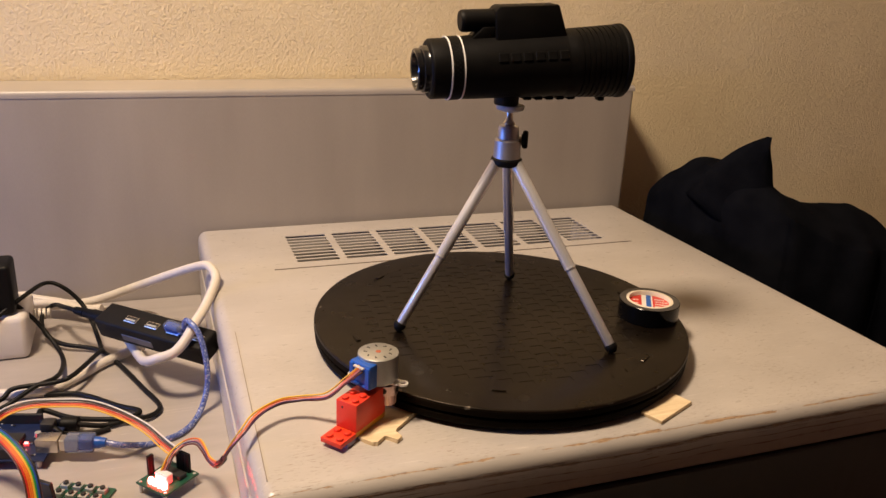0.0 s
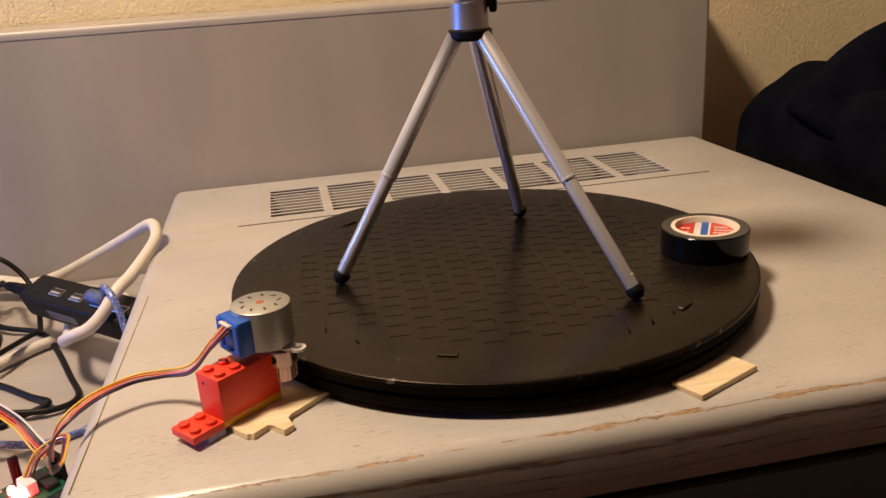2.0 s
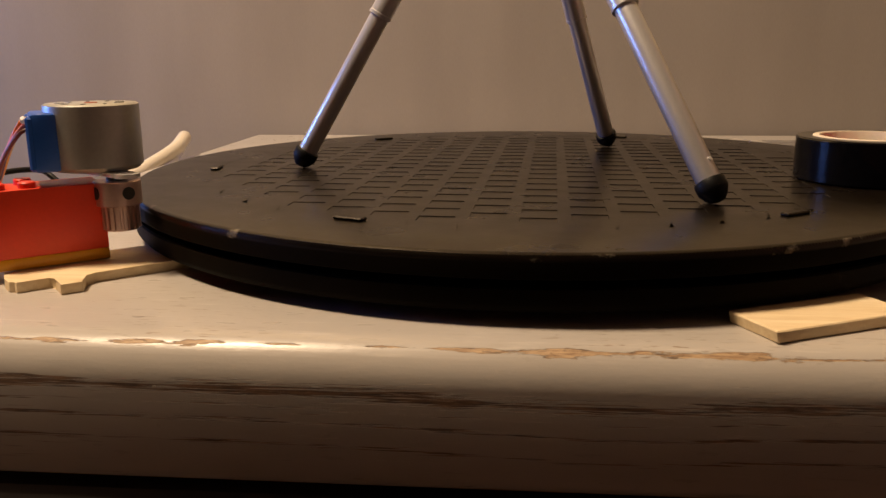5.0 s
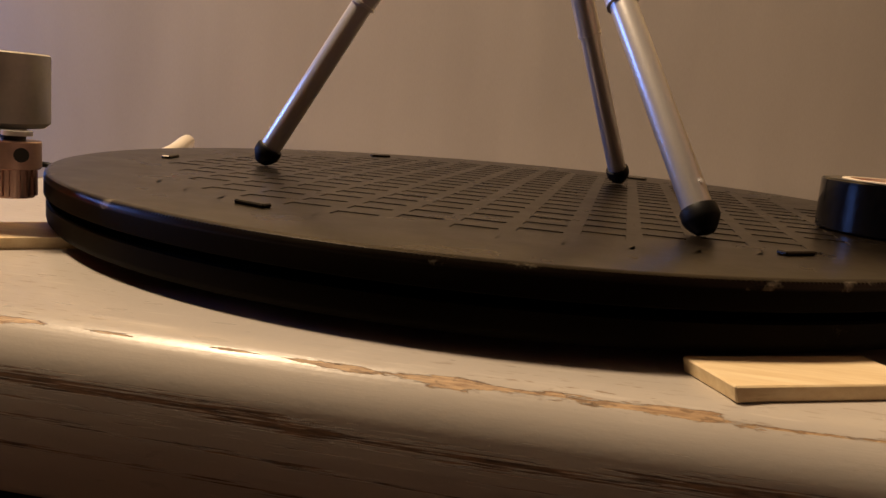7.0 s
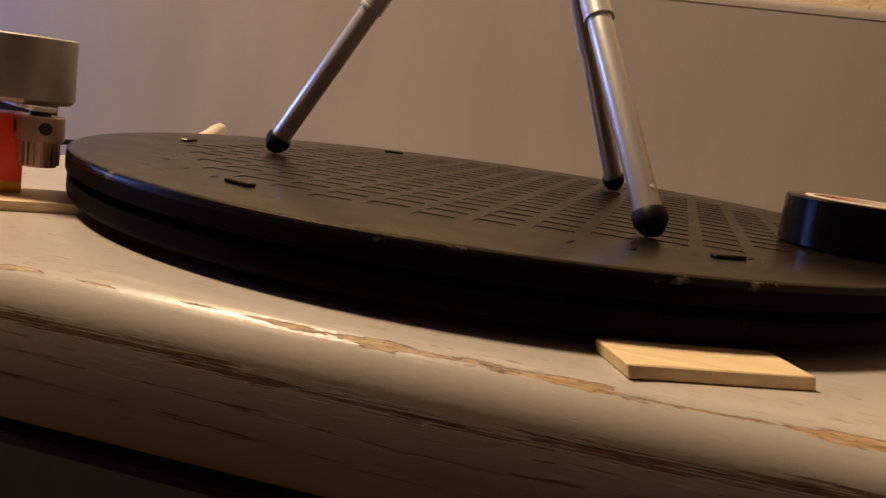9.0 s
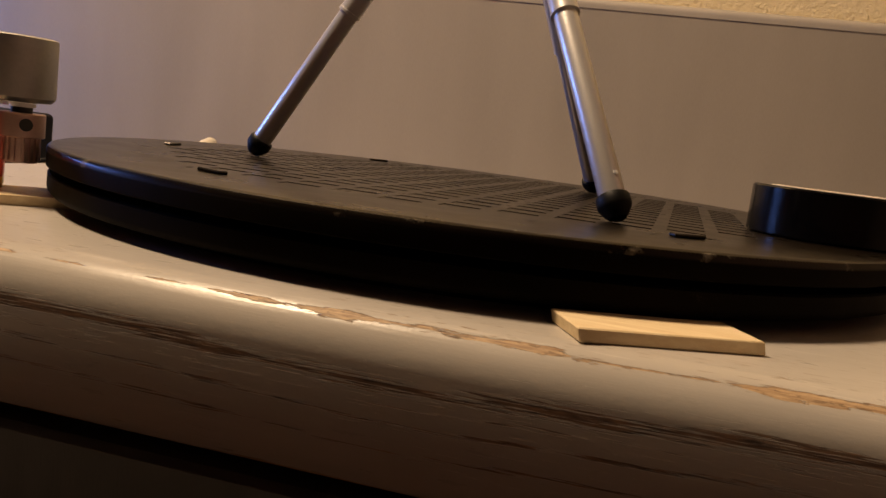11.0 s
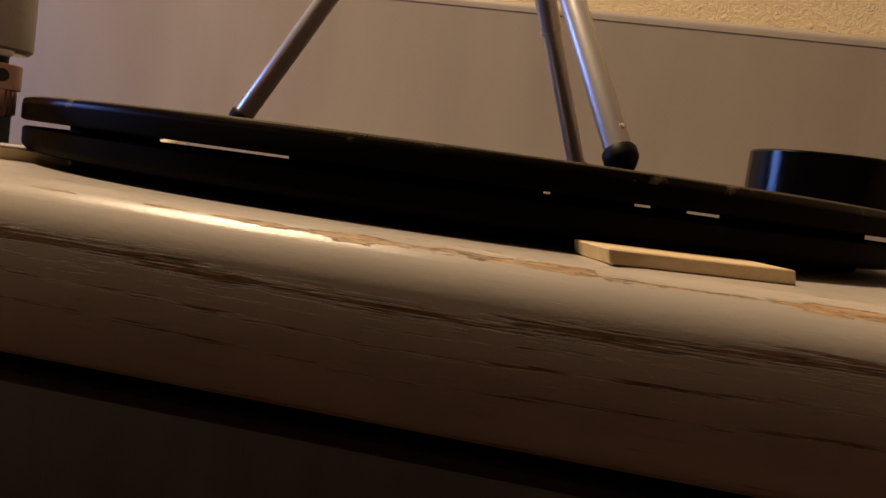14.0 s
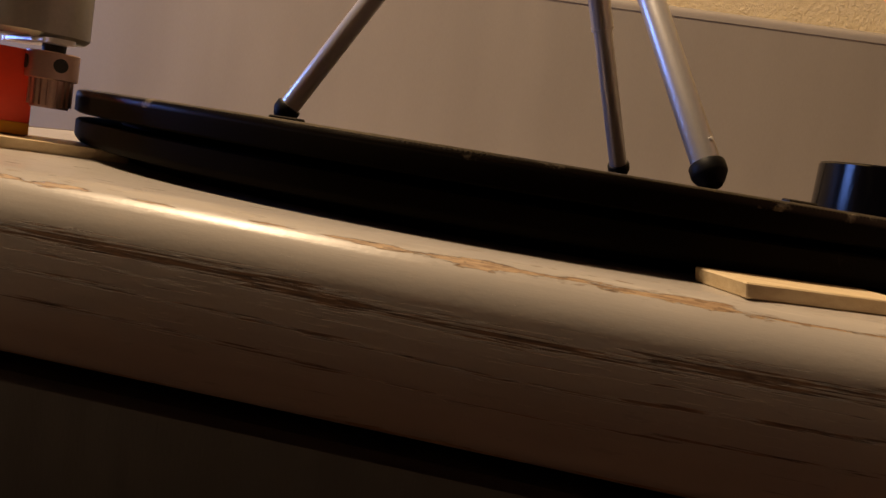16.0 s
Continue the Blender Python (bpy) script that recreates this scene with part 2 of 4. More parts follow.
LABWHITE = simple("label_white", (0.72, 0.68, 0.64), 0.4, 0, 0.1)
FLEECE = cloth()
WCABLE = simple("white_cable", (0.66, 0.60, 0.52), 0.4, 0, 0.08)
BCABLE = simple("black_cable", (0.008, 0.0075, 0.007), 0.45, 0, 0.2, shine=0.18)
USBBLUE = braid()
PLUGBLUE = clear("blue_plug", (0.45, 0.53, 0.78), 0.15, 0.85)
STEEL = simple("connector_steel", (0.60, 0.56, 0.50), 0.3, 1.0, 0.15)
PCBBLUE = simple("blue_board", (0.008, 0.016, 0.055), 0.35, 0, 0.3, 300)
PCBGREEN = simple("green_board", (0.010, 0.070, 0.040), 0.35, 0, 0.3, 300)
CHIP = simple("chip_black", (0.015, 0.014, 0.014), 0.5, 0, 0.2)
NYLON = simple("white_nylon", (0.75, 0.70, 0.66), 0.5, 0, 0.05)
BTN = simple("button_steel", (0.55, 0.55, 0.52), 0.4, 0.6, 0.1)
LED = glow("red_led", (1.0, 0.035, 0.030), 130.0)
LEDDIM = glow("red_power_led", (1.0, 0.03, 0.025), 40.0)
WIRE = {}
for wname, wcol in (("white", (0.7, 0.66, 0.62)), ("black", (0.015, 0.013, 0.013)), ("brown", (0.10, 0.03, 0.015)), ("red", (0.55, 0.03, 0.02)),
                    ("orange", (0.70, 0.17, 0.02)), ("yellow", (0.72, 0.45, 0.04)), ("green", (0.03, 0.25, 0.06)), ("blue", (0.02, 0.07, 0.32)),
                    ("purple", (0.055, 0.022, 0.075)), ("pink", (0.62, 0.22, 0.20))):
    WIRE[wname] = simple("wire_" + wname, wcol, 0.38, 0, 0.1)


# ---------------------------------------------------------------- helpers
def thing(name, label, category, at=(0, 0, 0), group="", kind=""):
    ob = new(name)
    ob.empty_display_size = 0.02
    ob.location = at
    return tagged(ob, label, category, group, kind)


def part(name, bm, material, parent=None, label="", smooth=35):
    """Links a bmesh, given in world metres, as one mesh under a thing or under a part."""
    me = bpy.data.meshes.new(name)
    bmesh.ops.recalc_face_normals(bm, faces=bm.faces)
    lim = radians(smooth)
    for f in bm.faces:
        f.smooth = True
    for e in bm.edges:
        e.smooth = len(e.link_faces) == 2 and e.calc_face_angle(0) < lim
    bm.to_mesh(me)
    bm.free()
    me.materials.append(material)
    ob = new(name, me)
    if parent is not None:
        ob.parent = parent
        if parent.type == "EMPTY":
            ob.matrix_parent_inverse = Matrix.Translation(parent.location).inverted()
    if label:
        ob["label"] = label
    return ob


def structure(name, bm, material, label, category):
    return tagged(part(name, bm, material), label, category, kind="structure")


def box(bm, x0, x1, y0, y1, z0, z1, bevel=0.0, segs=2, m=None):
    """Adds a bevelled box to bm."""
    t = bmesh.new()
    bmesh.ops.create_cube(t, size=1)
    for v in t.verts:
        v.co = Vector(((x0 + x1) / 2 + v.co.x * (x1 - x0), (y0 + y1) / 2 + v.co.y * (y1 - y0), (z0 + z1) / 2 + v.co.z * (z1 - z0)))
    if bevel:
        bmesh.ops.bevel(t, geom=t.edges[:], offset=bevel, segments=segs, affect="EDGES", profile=0.5)
    join(bm, t, m)
    return bm


def join(bm, t, m=None):
    if m is not None:
        bmesh.ops.transform(t, matrix=m, verts=t.verts)
    idx = {v: bm.verts.new(v.co) for v in t.verts}
    for f in t.faces:
        bm.faces.new([idx[v] for v in f.verts])
    t.free()


def lathe(bm, profile, seg=48, m=None, closed=False):
    """Turns (radius, height) pairs round the z axis, then places them by m. Radius 0 closes an end."""
    t = bmesh.new()
    rings = []
    for r, z in profile:
        if r < 1e-7:
            rings.append([t.verts.new((0, 0, z))])
        else:
            rings.append([t.verts.new((r * math.cos(2 * math.pi * i / seg), r * math.sin(2 * math.pi * i / seg), z)) for i in range(seg)])
    pairs = list(zip(rings, rings[1:])) + ([(rings[-1], rings[0])] if closed else [])
    for a, b in pairs:
        for i in range(seg):
            j = (i + 1) % seg
            if len(a) == 1 and len(b) == 1:
                continue
            if len(a) == 1:
                t.faces.new((a[0], b[i], b[j]))
            elif len(b) == 1:
                t.faces.new((a[i], a[j], b[0]))
            else:
                t.faces.new((a[i], a[j], b[j], b[i]))
    join(bm, t, m)
    return bm


def spline(pts, steps=8):
    """Catmull-Rom through the points."""
    p = [Vector(q) for q in pts]
    p = [2 * p[0] - p[1]] + p + [2 * p[-1] - p[-2]]
    out = []
    for i in range(1, len(p) - 2):
        for k in range(steps):
            t = k / steps
            a, b, c, d = p[i - 1], p[i], p[i + 1], p[i + 2]
            out.append(0.5 * ((2 * b) + (c - a) * t + (2 * a - 5 * b + 4 * c - d) * t * t + (3 * b - a - 3 * c + d) * t ** 3))
    out.append(p[-2])
    return out


def tube(bm, pts, r, n=10, shift=(0, 0)):
    """A round tube along a line of points, with flat ends; shift moves it sideways and up from the line."""
    pts = [Vector(q) for q in pts]
    up, rings = Vector((0, 0, 1)), []
    for i, p in enumerate(pts):
        d = (pts[min(i + 1, len(pts) - 1)] - pts[max(i - 1, 0)]).normalized()
        side = d.cross(up)
        side = side.normalized() if side.length > 1e-4 else Vector((1, 0, 0))
        top = side.cross(d).normalized()
        c = p + side * shift[0] + top * shift[1]
        rr = r(i / (len(pts) - 1)) if callable(r) else r
        rings.append([bm.verts.new(c + side * (rr * math.cos(2 * math.pi * k / n)) + top * (rr * math.sin(2 * math.pi * k / n))) for k in range(n)])
    for a, b in zip(rings, rings[1:]):
        for k in range(n):
            bm.faces.new((a[k], a[(k + 1) % n], b[(k + 1) % n], b[k]))
    bm.faces.new(rings[0])
    bm.faces.new(rings[-1][::-1])
    return bm


def along(a, b):
    """The pose at a whose z axis points to b."""
    d = Vector(b) - Vector(a)
    return Matrix.Translation(a) @ d.to_track_quat("Z", "Y").to_matrix().to_4x4()


def prism(bm, outline, z0, z1, bevel=0.0, m=None):
    """Extrudes a plan outline from z0 to z1."""
    t = bmesh.new()
    low = [t.verts.new((x, y, z0)) for x, y in outline]
    high = [t.verts.new((x, y, z1)) for x, y in outline]
    t.faces.new(low[::-1])
    t.faces.new(high)
    k = len(outline)
    for i in range(k):
        t.faces.new((low[i], low[(i + 1) % k], high[(i + 1) % k], high[i]))
    if bevel:
        bmesh.ops.bevel(t, geom=t.edges[:], offset=bevel, segments=2, affect="EDGES", profile=0.5)
    join(bm, t, m)
    return bm


def spin(deg):
    return Matrix.Rotation(radians(deg), 4, "Z")


# ---------------------------------------------------------------- the room
FLOOR = -0.72
WALL_Y = 0.392
structure("floor", box(bmesh.new(), -1.8, 1.6, -2.3, 0.40, FLOOR - 0.1, FLOOR), CARPET, "dark wooden floor of the room", "floor")
structure("ceiling", box(bmesh.new(), -1.8, 1.6, -2.3, 0.40, 1.72, 1.82), CEIL, "plain pale ceiling of the room", "ceiling")
structure("wall_north", box(bmesh.new(), -1.8, 1.6, WALL_Y, WALL_Y + 0.1, FLOOR, 1.72), WALL, "cream woodchip wallpaper on the wall", "wall")
structure("wall_south", box(bmesh.new(), -1.8, 1.6, -2.4, -2.3, FLOOR, 1.72), PLAIN, "plain brown painted wall of the room", "wall")
structure("wall_west", box(bmesh.new(), -1.9, -1.8, -2.3, WALL_Y, FLOOR, 1.72), PLAIN, "plain painted side wall of the room", "wall")
structure("wall_east", box(bmesh.new(), 1.6, 1.7, -2.3, WALL_Y, FLOOR, 1.72), PLAIN, "plain painted side wall of the room", "wall")


# ---------------------------------------------------------------- furniture
def back_panel():
    t = thing("back_panel", "grey painted wooden back panel with rounded top standing against the wall", "panel", (-0.5, 0.36, FLOOR))
    bm = bmesh.new()
    bmesh.ops.create_cube(bm, size=1)
    x0, x1, y0, y1, z0, z1 = -1.55, 0.312, 0.328, 0.389, FLOOR, 0.1428
    for v in bm.verts:
        v.co = Vector(((x0 + x1) / 2 + v.co.x * (x1 - x0), (y0 + y1) / 2 + v.co.y * (y1 - y0), (z0 + z1) / 2 + v.co.z * (z1 - z0)))
    side = [e for e in bm.edges if all(v.co.x > 0 for v in e.verts)]
    bmesh.ops.bevel(bm, geom=side, offset=0.005, segments=4, affect="EDGES", profile=0.5)
    part("board", bm, PANEL, t)
    bm = bmesh.new()
    rail = bmesh.new()
    box(rail, -1.55, 0.3120, 0.3275, 0.3890, 0.14285, 0.1508)
    bmesh.ops.bevel(rail, geom=[e for e in rail.edges if all(v.co.z > 0.147 for v in e.verts) and min(v.co.y for v in e.verts) < 0.33], offset=0.0055, segments=6, affect="EDGES", profile=0.5)
    join(bm, rail)
    part("top_rail", bm, PANEL, t, "rounded painted top rail")


def desk():
    t = thing("desk", "grey painted desk top carrying cables and circuit boards", "desk", (-0.8, 0.0, FLOOR))
    bm = bmesh.new()
    box(bm, -1.5, -0.2187, -0.42, 0.3255, -0.107, -0.077, 0.0008)
    part("desk_top", bm, DESK, t)
    bm = bmesh.new()
    box(bm, -1.45, -1.40, -0.36, 0.30, FLOOR, -0.107, 0.003)
    part("side_board", bm, DESK, t)
    bm = bmesh.new()
    box(bm, -0.262, -0.222, -0.36, 0.30, FLOOR, -0.107, 0.003)
    part("side_board", bm, DESK, t)


VX0, VX1, VY0, VY1 = -0.1345, 0.2165, 0.2015, 0.2825


def cabinet():
    t = thing("cabinet", "beige-grey painted wooden cabinet with chipped front edge and slotted vent", "cabinet", (0.05, 0.08, FLOOR))
    # top slab, with a rounded nose and an opening for the vent
    bm = bmesh.new()
    bmesh.ops.create_cube(bm, size=1)
    x0, x1, y0, y1, z0, z1 = -0.2185, 0.305, -0.1628, 0.324, -0.0378, 0.0
    for v in bm.verts:
        v.co = Vector(((x0 + x1) / 2 + v.co.x * (x1 - x0), (y0 + y1) / 2 + v.co.y * (y1 - y0), (z0 + z1) / 2 + v.co.z * (z1 - z0)))
        if v.co.x > 0:
            v.co.x += 0.014 if v.co.y < 0 else -0.006
    edges = [e for e in bm.edges if all(v.co.z > -0.01 for v in e.verts) or abs(e.verts[0].co.z - e.verts[1].co.z) > 0.01]
    bmesh.ops.bevel(bm, geom=edges, offset=0.0100, segments=7, affect="EDGES", profile=0.5)
    low = [e for e in bm.edges if all(v.co.z < -0.0370 for v in e.verts)]
    bmesh.ops.bevel(bm, geom=low, offset=0.0095, segments=6, affect="EDGES", profile=0.5)
    slab = bpy.data.meshes.new("slab")
    bm.to_mesh(slab)
    bm.free()
    solid = new("slab", slab)
    cut = bmesh.new()
    box(cut, VX0, VX1, VY0, VY1, -0.05, 0.02)
    cm = bpy.data.meshes.new("opening")
    cut.to_mesh(cm)
    cut.free()
    hole = new("opening", cm)
    mod = solid.modifiers.new("opening", "BOOLEAN")
    mod.object, mod.operation, mod.solver = hole, "DIFFERENCE", "EXACT"
    done = bpy.data.meshes.new_from_object(solid.evaluated_get(bpy.context.evaluated_depsgraph_get()))
    bpy.data.objects.remove(solid)
    bpy.data.objects.remove(hole)
    bm = bmesh.new()
    bm.from_mesh(done)
    part("top", bm, PAINT, t, "chipped beige-grey painted top with a rounded front edge", 50)
    # vent: seven fields of nine slots
    bm = bmesh.new()
    def quad(a, b, c, d):
        bm.faces.new([bm.verts.new(p) for p in (a, b, c, d)])
    fields, rows, top, deep = 7, 9, -0.0002, -0.0007
    px, py = (VX1 - VX0) / fields, (VY1 - VY0) / rows
    for i in range(fields):
        for j in range(rows):
            a, b, c, d = VX0 + i * px, VX0 + (i + 1) * px, VY0 + j * py, VY0 + (j + 1) * py
            e, f, g, h = a + 0.0036, b - 0.0036, c + 0.0014, d - 0.0014
            # slots have clipped corners
            k = 0.0012
            ring = [(e + k, g), (f - k, g), (f, g + k), (f, h - k), (f - k, h), (e + k, h), (e, h - k), (e, g + k)]
            out = [(a, c), (b, c), (b, c), (b, d), (b, d), (a, d), (a, d), (a, c)]
            for n in range(8):
                m = (n + 1) % 8
                p, q, r, s = out[n], out[m], ring[m], ring[n]
                if p == q:
                    bm.faces.new([bm.verts.new((*w, top)) for w in (p, r, s)])
                else:
                    quad((*p, top), (*q, top), (*r, top), (*s, top))
                quad((*s, top), (*r, top), (*r, deep), (*s, deep))
    bmesh.ops.remove_doubles(bm, verts=bm.verts, dist=1e-6)
    part("vent_grille", bm, PAINT, t, "painted grille of narrow slots", 30)
    # dark sheet added under the slots as their painted shade
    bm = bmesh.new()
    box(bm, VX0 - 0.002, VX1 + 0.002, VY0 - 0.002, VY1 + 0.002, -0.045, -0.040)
    part("vent_shade", bm, GAP_SHADE, t)
    # thin dark strip that paints the shade in the seam before the vent
    bm = bmesh.new()
    box(bm, -0.156, 0.240, 0.1860, 0.1875, -0.0006, 0.00035)
    part("vent_seam", bm, simple("seam_shade", (0.10, 0.075, 0.055), 0.8), t)
    bm = bmesh.new()
    box(bm, -0.00022, 0.00022, -0.146, 0.060, -0.0005, 0.00022, 0, 1, pose(-0.2085, 0, 0, 0, 0, -1.2))
    part("edge_joint", bm, simple("joint_dirt", (0.25, 0.20, 0.15), 0.8), t, "fine open joint along the edge")
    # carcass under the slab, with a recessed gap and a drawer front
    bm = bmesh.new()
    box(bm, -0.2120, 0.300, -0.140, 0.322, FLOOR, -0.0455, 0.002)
    part("carcass", bm, DRAWER_SHADE, t)
    bm = bmesh.new()
    box(bm, -0.2186, -0.2125, -0.150, 0.322, FLOOR, -0.0381, 0.001)
    part("side_board", bm, PAINT, t)
    # filler set back in the gap below the slab, coloured as shade
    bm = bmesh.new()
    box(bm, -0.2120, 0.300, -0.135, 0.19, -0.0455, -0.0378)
    part("rail", bm, GAP_SHADE, t)
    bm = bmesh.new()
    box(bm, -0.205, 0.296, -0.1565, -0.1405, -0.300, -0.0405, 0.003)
    part("drawer_front", bm, DRAWER_SHADE, t, "drawer front with its shade put into the colour")
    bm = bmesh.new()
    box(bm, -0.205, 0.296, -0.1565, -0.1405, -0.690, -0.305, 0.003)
    part("door", bm, DRAWER_SHADE, t)


def jacket():
    t = thing("jacket", "black fleece jacket heaped over a chair beside the cabinet", "jacket", (0.50, 0.2, FLOOR))
    spine = spline([(0.334, 0.285, -0.030), (0.338, 0.272, 0.030), (0.350, 0.262, 0.053), (0.371, 0.235, 0.069), (0.400, 0.205, 0.070), (0.432, 0.185, 0.050),
                    (0.470, 0.175, 0.034), (0.520, 0.172, 0.029), (0.580, 0.178, 0.000), (0.660, 0.19, -0.065), (0.720, 0.20, -0.16)], 8)
    bm = bmesh.new()
    grid = []
    n = 44
    for i, p in enumerate(spine):
        row = []
        wide = 0.030 + 0.055 * min(1, i / 22)
        for k in range(n + 1):
            a = math.pi * (k / n)
            s = -math.cos(a)
            drop = (1 - math.sin(a)) ** 1.0
            y = p.y + s * wide * (1.0 + 0.2 * drop)
            if s > 0:
                y = min(y, WALL_Y - 0.012)
            z = p.z - 0.02 * s * s - (0.62 * max(0.0, abs(s) - 0.80) / 0.20 if abs(s) > 0.80 else 0.0) - 0.035 * abs(s) ** 3
            v = Vector((p.x, y, z))
            f = noise.noise(v * 14) * 0.012 + noise.noise(v * 38 + Vector((3, 1, 2))) * 0.005
            fold = 0.006 * math.sin(p.x * 90 + noise.noise(v * 6) * 5) * min(1, drop * 2)
            row.append(bm.verts.new((max(v.x + f * 0.5, 0.320), max(v.y + fold + f, 0.04), max(v.z + (f * 0.6 if abs(s) < 0.8 else 0), FLOOR + 0.02))))
        grid.append(row)
    for a, b in zip(grid, grid[1:]):
        for k in range(n):
            bm.faces.new((a[k], a[k + 1], b[k + 1], b[k]))
    bm.faces.new(grid[0])
    bm.faces.new(grid[-1][::-1])
    part("body", bm, FLEECE, t, smooth=80)
    # upturned collar with a pointed tip, a folded double sheet
    bm = bmesh.new()
    a0, tip, b0 = Vector((0.336, 0.215, 0.055)), Vector((0.3925, 0.172, 0.1170)), Vector((0.412, 0.158, 0.045))
    m = 12
    front, back = [], []
    for i in range(m + 1):
        u = i / m
        rf, rb = [], []
        for k in range(m + 1):
            w = k / m
            left = a0.lerp(tip, u)
            left.z += 0.012 * math.sin(u * math.pi)
            right = b0.lerp(tip, u)
            p = left.lerp(right, w)
            p.z -= 0.09 * (1 - u) * (0.4 + 0.6 * math.sin(w * math.pi)) * 0.5
            bulge = 0.016 * math.sin(w * math.pi) * (1 - u * 0.7) + noise.noise(p * 40) * 0.003
            thick = 0.003 + 0.018 * (1 - u)
            rf.append(bm.verts.new(p + Vector((0.1, -1, 0.1)) * bulge))
            rb.append(bm.verts.new(p + Vector((0.2, 1, 0)) * thick))
        front.append(rf)
        back.append(rb)
    for g in (front, back):
        for a, b in zip(g, g[1:]):
            for k in range(m):
                bm.faces.new((a[k], a[k + 1], b[k + 1], b[k]))
    for i in range(m):
        bm.faces.new((front[i][0], front[i + 1][0], back[i + 1][0], back[i][0]))
        bm.faces.new((front[i][m], front[i + 1][m], back[i + 1][m], back[i][m]))
        bm.faces.new((front[0][i], front[0][i + 1], back[0][i + 1], back[0][i]))
    part("collar", bm, FLEECE, t, "upturned pointed collar", smooth=80)


back_panel()
desk()
cabinet()
jacket()

# ---------------------------------------------------------------- turntable
TOP = 0.0183          # height of the turntable's upper face
RAD = 0.1506
MID = (-0.0011, 0.0018)   # the turntable's axis
DEEP = 0.00024        # depth of the pockets in it
TURN = 66.5           # turn of the plate's pattern
STAND = 60            # turn of the tripod on it
BLOCKS = ((60, 72), (92, 132), (209, 232.5), (236.5, 240.5), (262.5, 282), (288, 293.4), (299.2, 300.8), (308.5, 352))   # spans of the bearing blocks


def turntable():
    t = thing("turntable", "black printed turntable with finely toothed rim standing on the cabinet", "turntable", (*MID, 0))
    axis = Matrix.Translation((*MID, 0))
    # toothed plate
    bm = bmesh.new()
    teeth = 900
    seg = teeth * 2
    def ring(r, z, tooth):
        rr = [r - (tooth if i % 2 else 0) for i in range(seg)]
        return [bm.verts.new((MID[0] + rr[i] * math.cos(2 * math.pi * i / seg), MID[1] + rr[i] * math.sin(2 * math.pi * i / seg), z)) for i in range(seg)]
    rings = [ring(0.1250, TOP - DEEP, 0), ring(0.1250, TOP, 0), ring(RAD - 0.0018, TOP, 0), ring(RAD - 0.0010, TOP - 0.00015, 0), ring(RAD - 0.0004, TOP - 0.0005, 0.00012), ring(RAD - 0.0001, TOP - 0.0010, 0.00015),
             ring(RAD, TOP - 0.0016, 0), ring(RAD, TOP - 0.0062, 0), ring(RAD - 0.0012, TOP - 0.0067, 0), ring(0.138, TOP - 0.0067, 0)]
    for a, b in zip(rings, rings[1:]):
        for i in range(seg):
            bm.faces.new((a[i], a[(i + 1) % seg], b[(i + 1) % seg], b[i]))
    plate = part("toothed_plate", bm, BLACK, t, "black plate with a finely toothed rim", 25)
    bm = bmesh.new()
    lathe(bm, [(0, TOP - DEEP), (0.1256, TOP - DEEP), (0.1256, TOP - 0.0067), (0, TOP - 0.0067)], 96, axis)
    part("web", bm, BLACK, plate)
    # lattice of small pockets in columns
    bm = bmesh.new()
    cw, ch = 0.0142, 0.0124
    rot = spin(TURN + 21)
    lim = 0.1258
    face = TOP - 0.00002
    def place(x, y, z):
        v = rot @ Vector((x, y, 0))
        r = v.length
        if r > lim:
            v *= lim / r
        return bm.verts.new((MID[0] + v.x, MID[1] + v.y, z))
    cols, rowsn = int(0.126 / cw) + 1, int(0.126 / ch) + 1
    for i in range(-cols, cols):
        for j in range(-rowsn, rowsn):
            oy = ch * 0.5 if i % 2 else 0
            # columns run along x after the turn, so swap
            a, b, c, d = j * ch + oy, (j + 1) * ch + oy, i * cw, (i + 1) * cw
            corners = [math.hypot(x, y) for x in (a, b) for y in (c, d)]
            if min(corners) > lim:
                continue
            if max(corners) > 0.1225:
                bm.faces.new([place(a, c, face), place(b, c, face), place(b, d, face), place(a, d, face)])
                continue
            e, f, g, h = a + 0.0030, b - 0.0030, c + 0.0019, d - 0.0019
            o = [(a, c), (b, c), (b, d), (a, d)]
            n = [(e, g), (f, g), (f, h), (e, h)]
            s = 0.0001
            low = [(e + s, g + s), (f - s, g + s), (f - s, h - s), (e + s, h - s)]
            for k in range(4):
                m = (k + 1) % 4
                bm.faces.new([place(*o[k], face), place(*o[m], face), place(*n[m], face), place(*n[k], face)])
                bm.faces.new([place(*n[k], face), place(*n[m], face), place(*low[m], TOP - DEEP), place(*low[k], TOP - DEEP)])
    bmesh.ops.remove_doubles(bm, verts=bm.verts, dist=1e-6)
    part("pocket_lattice", bm, BLACK, plate, "lattice of shallow rectangular pockets", 25)
    # six thin tabs
    for k in range(6):
        bm = bmesh.new()
        box(bm, -0.0048, 0.0048, -0.0015, 0.0015, TOP, TOP + 0.0010, 0.0003, 1, axis @ spin(TURN + k * 60) @ pose(0.1245, 0, 0, 0, 0, 90))
        part("tab", bm, BLACK, plate)
    # lower ring lying on the shims, and the narrower foot inside it
    bm = bmesh.new()
    lathe(bm, [(0.120, 0.0031), (0.1468, 0.0031), (0.1488, 0.0036), (0.1498, 0.0048), (0.1500, 0.0056), (0.1500, 0.0094), (0.1494, 0.0099), (0.120, 0.0099)], 160, axis, True)
    part("base_ring", bm, BLACK, t, "plain lower ring")
    bm = bmesh.new()
    lathe(bm, [(0.100, 0.0), (0.1355, 0.0), (0.1375, 0.0031), (0.100, 0.0031)], 120, axis, True)
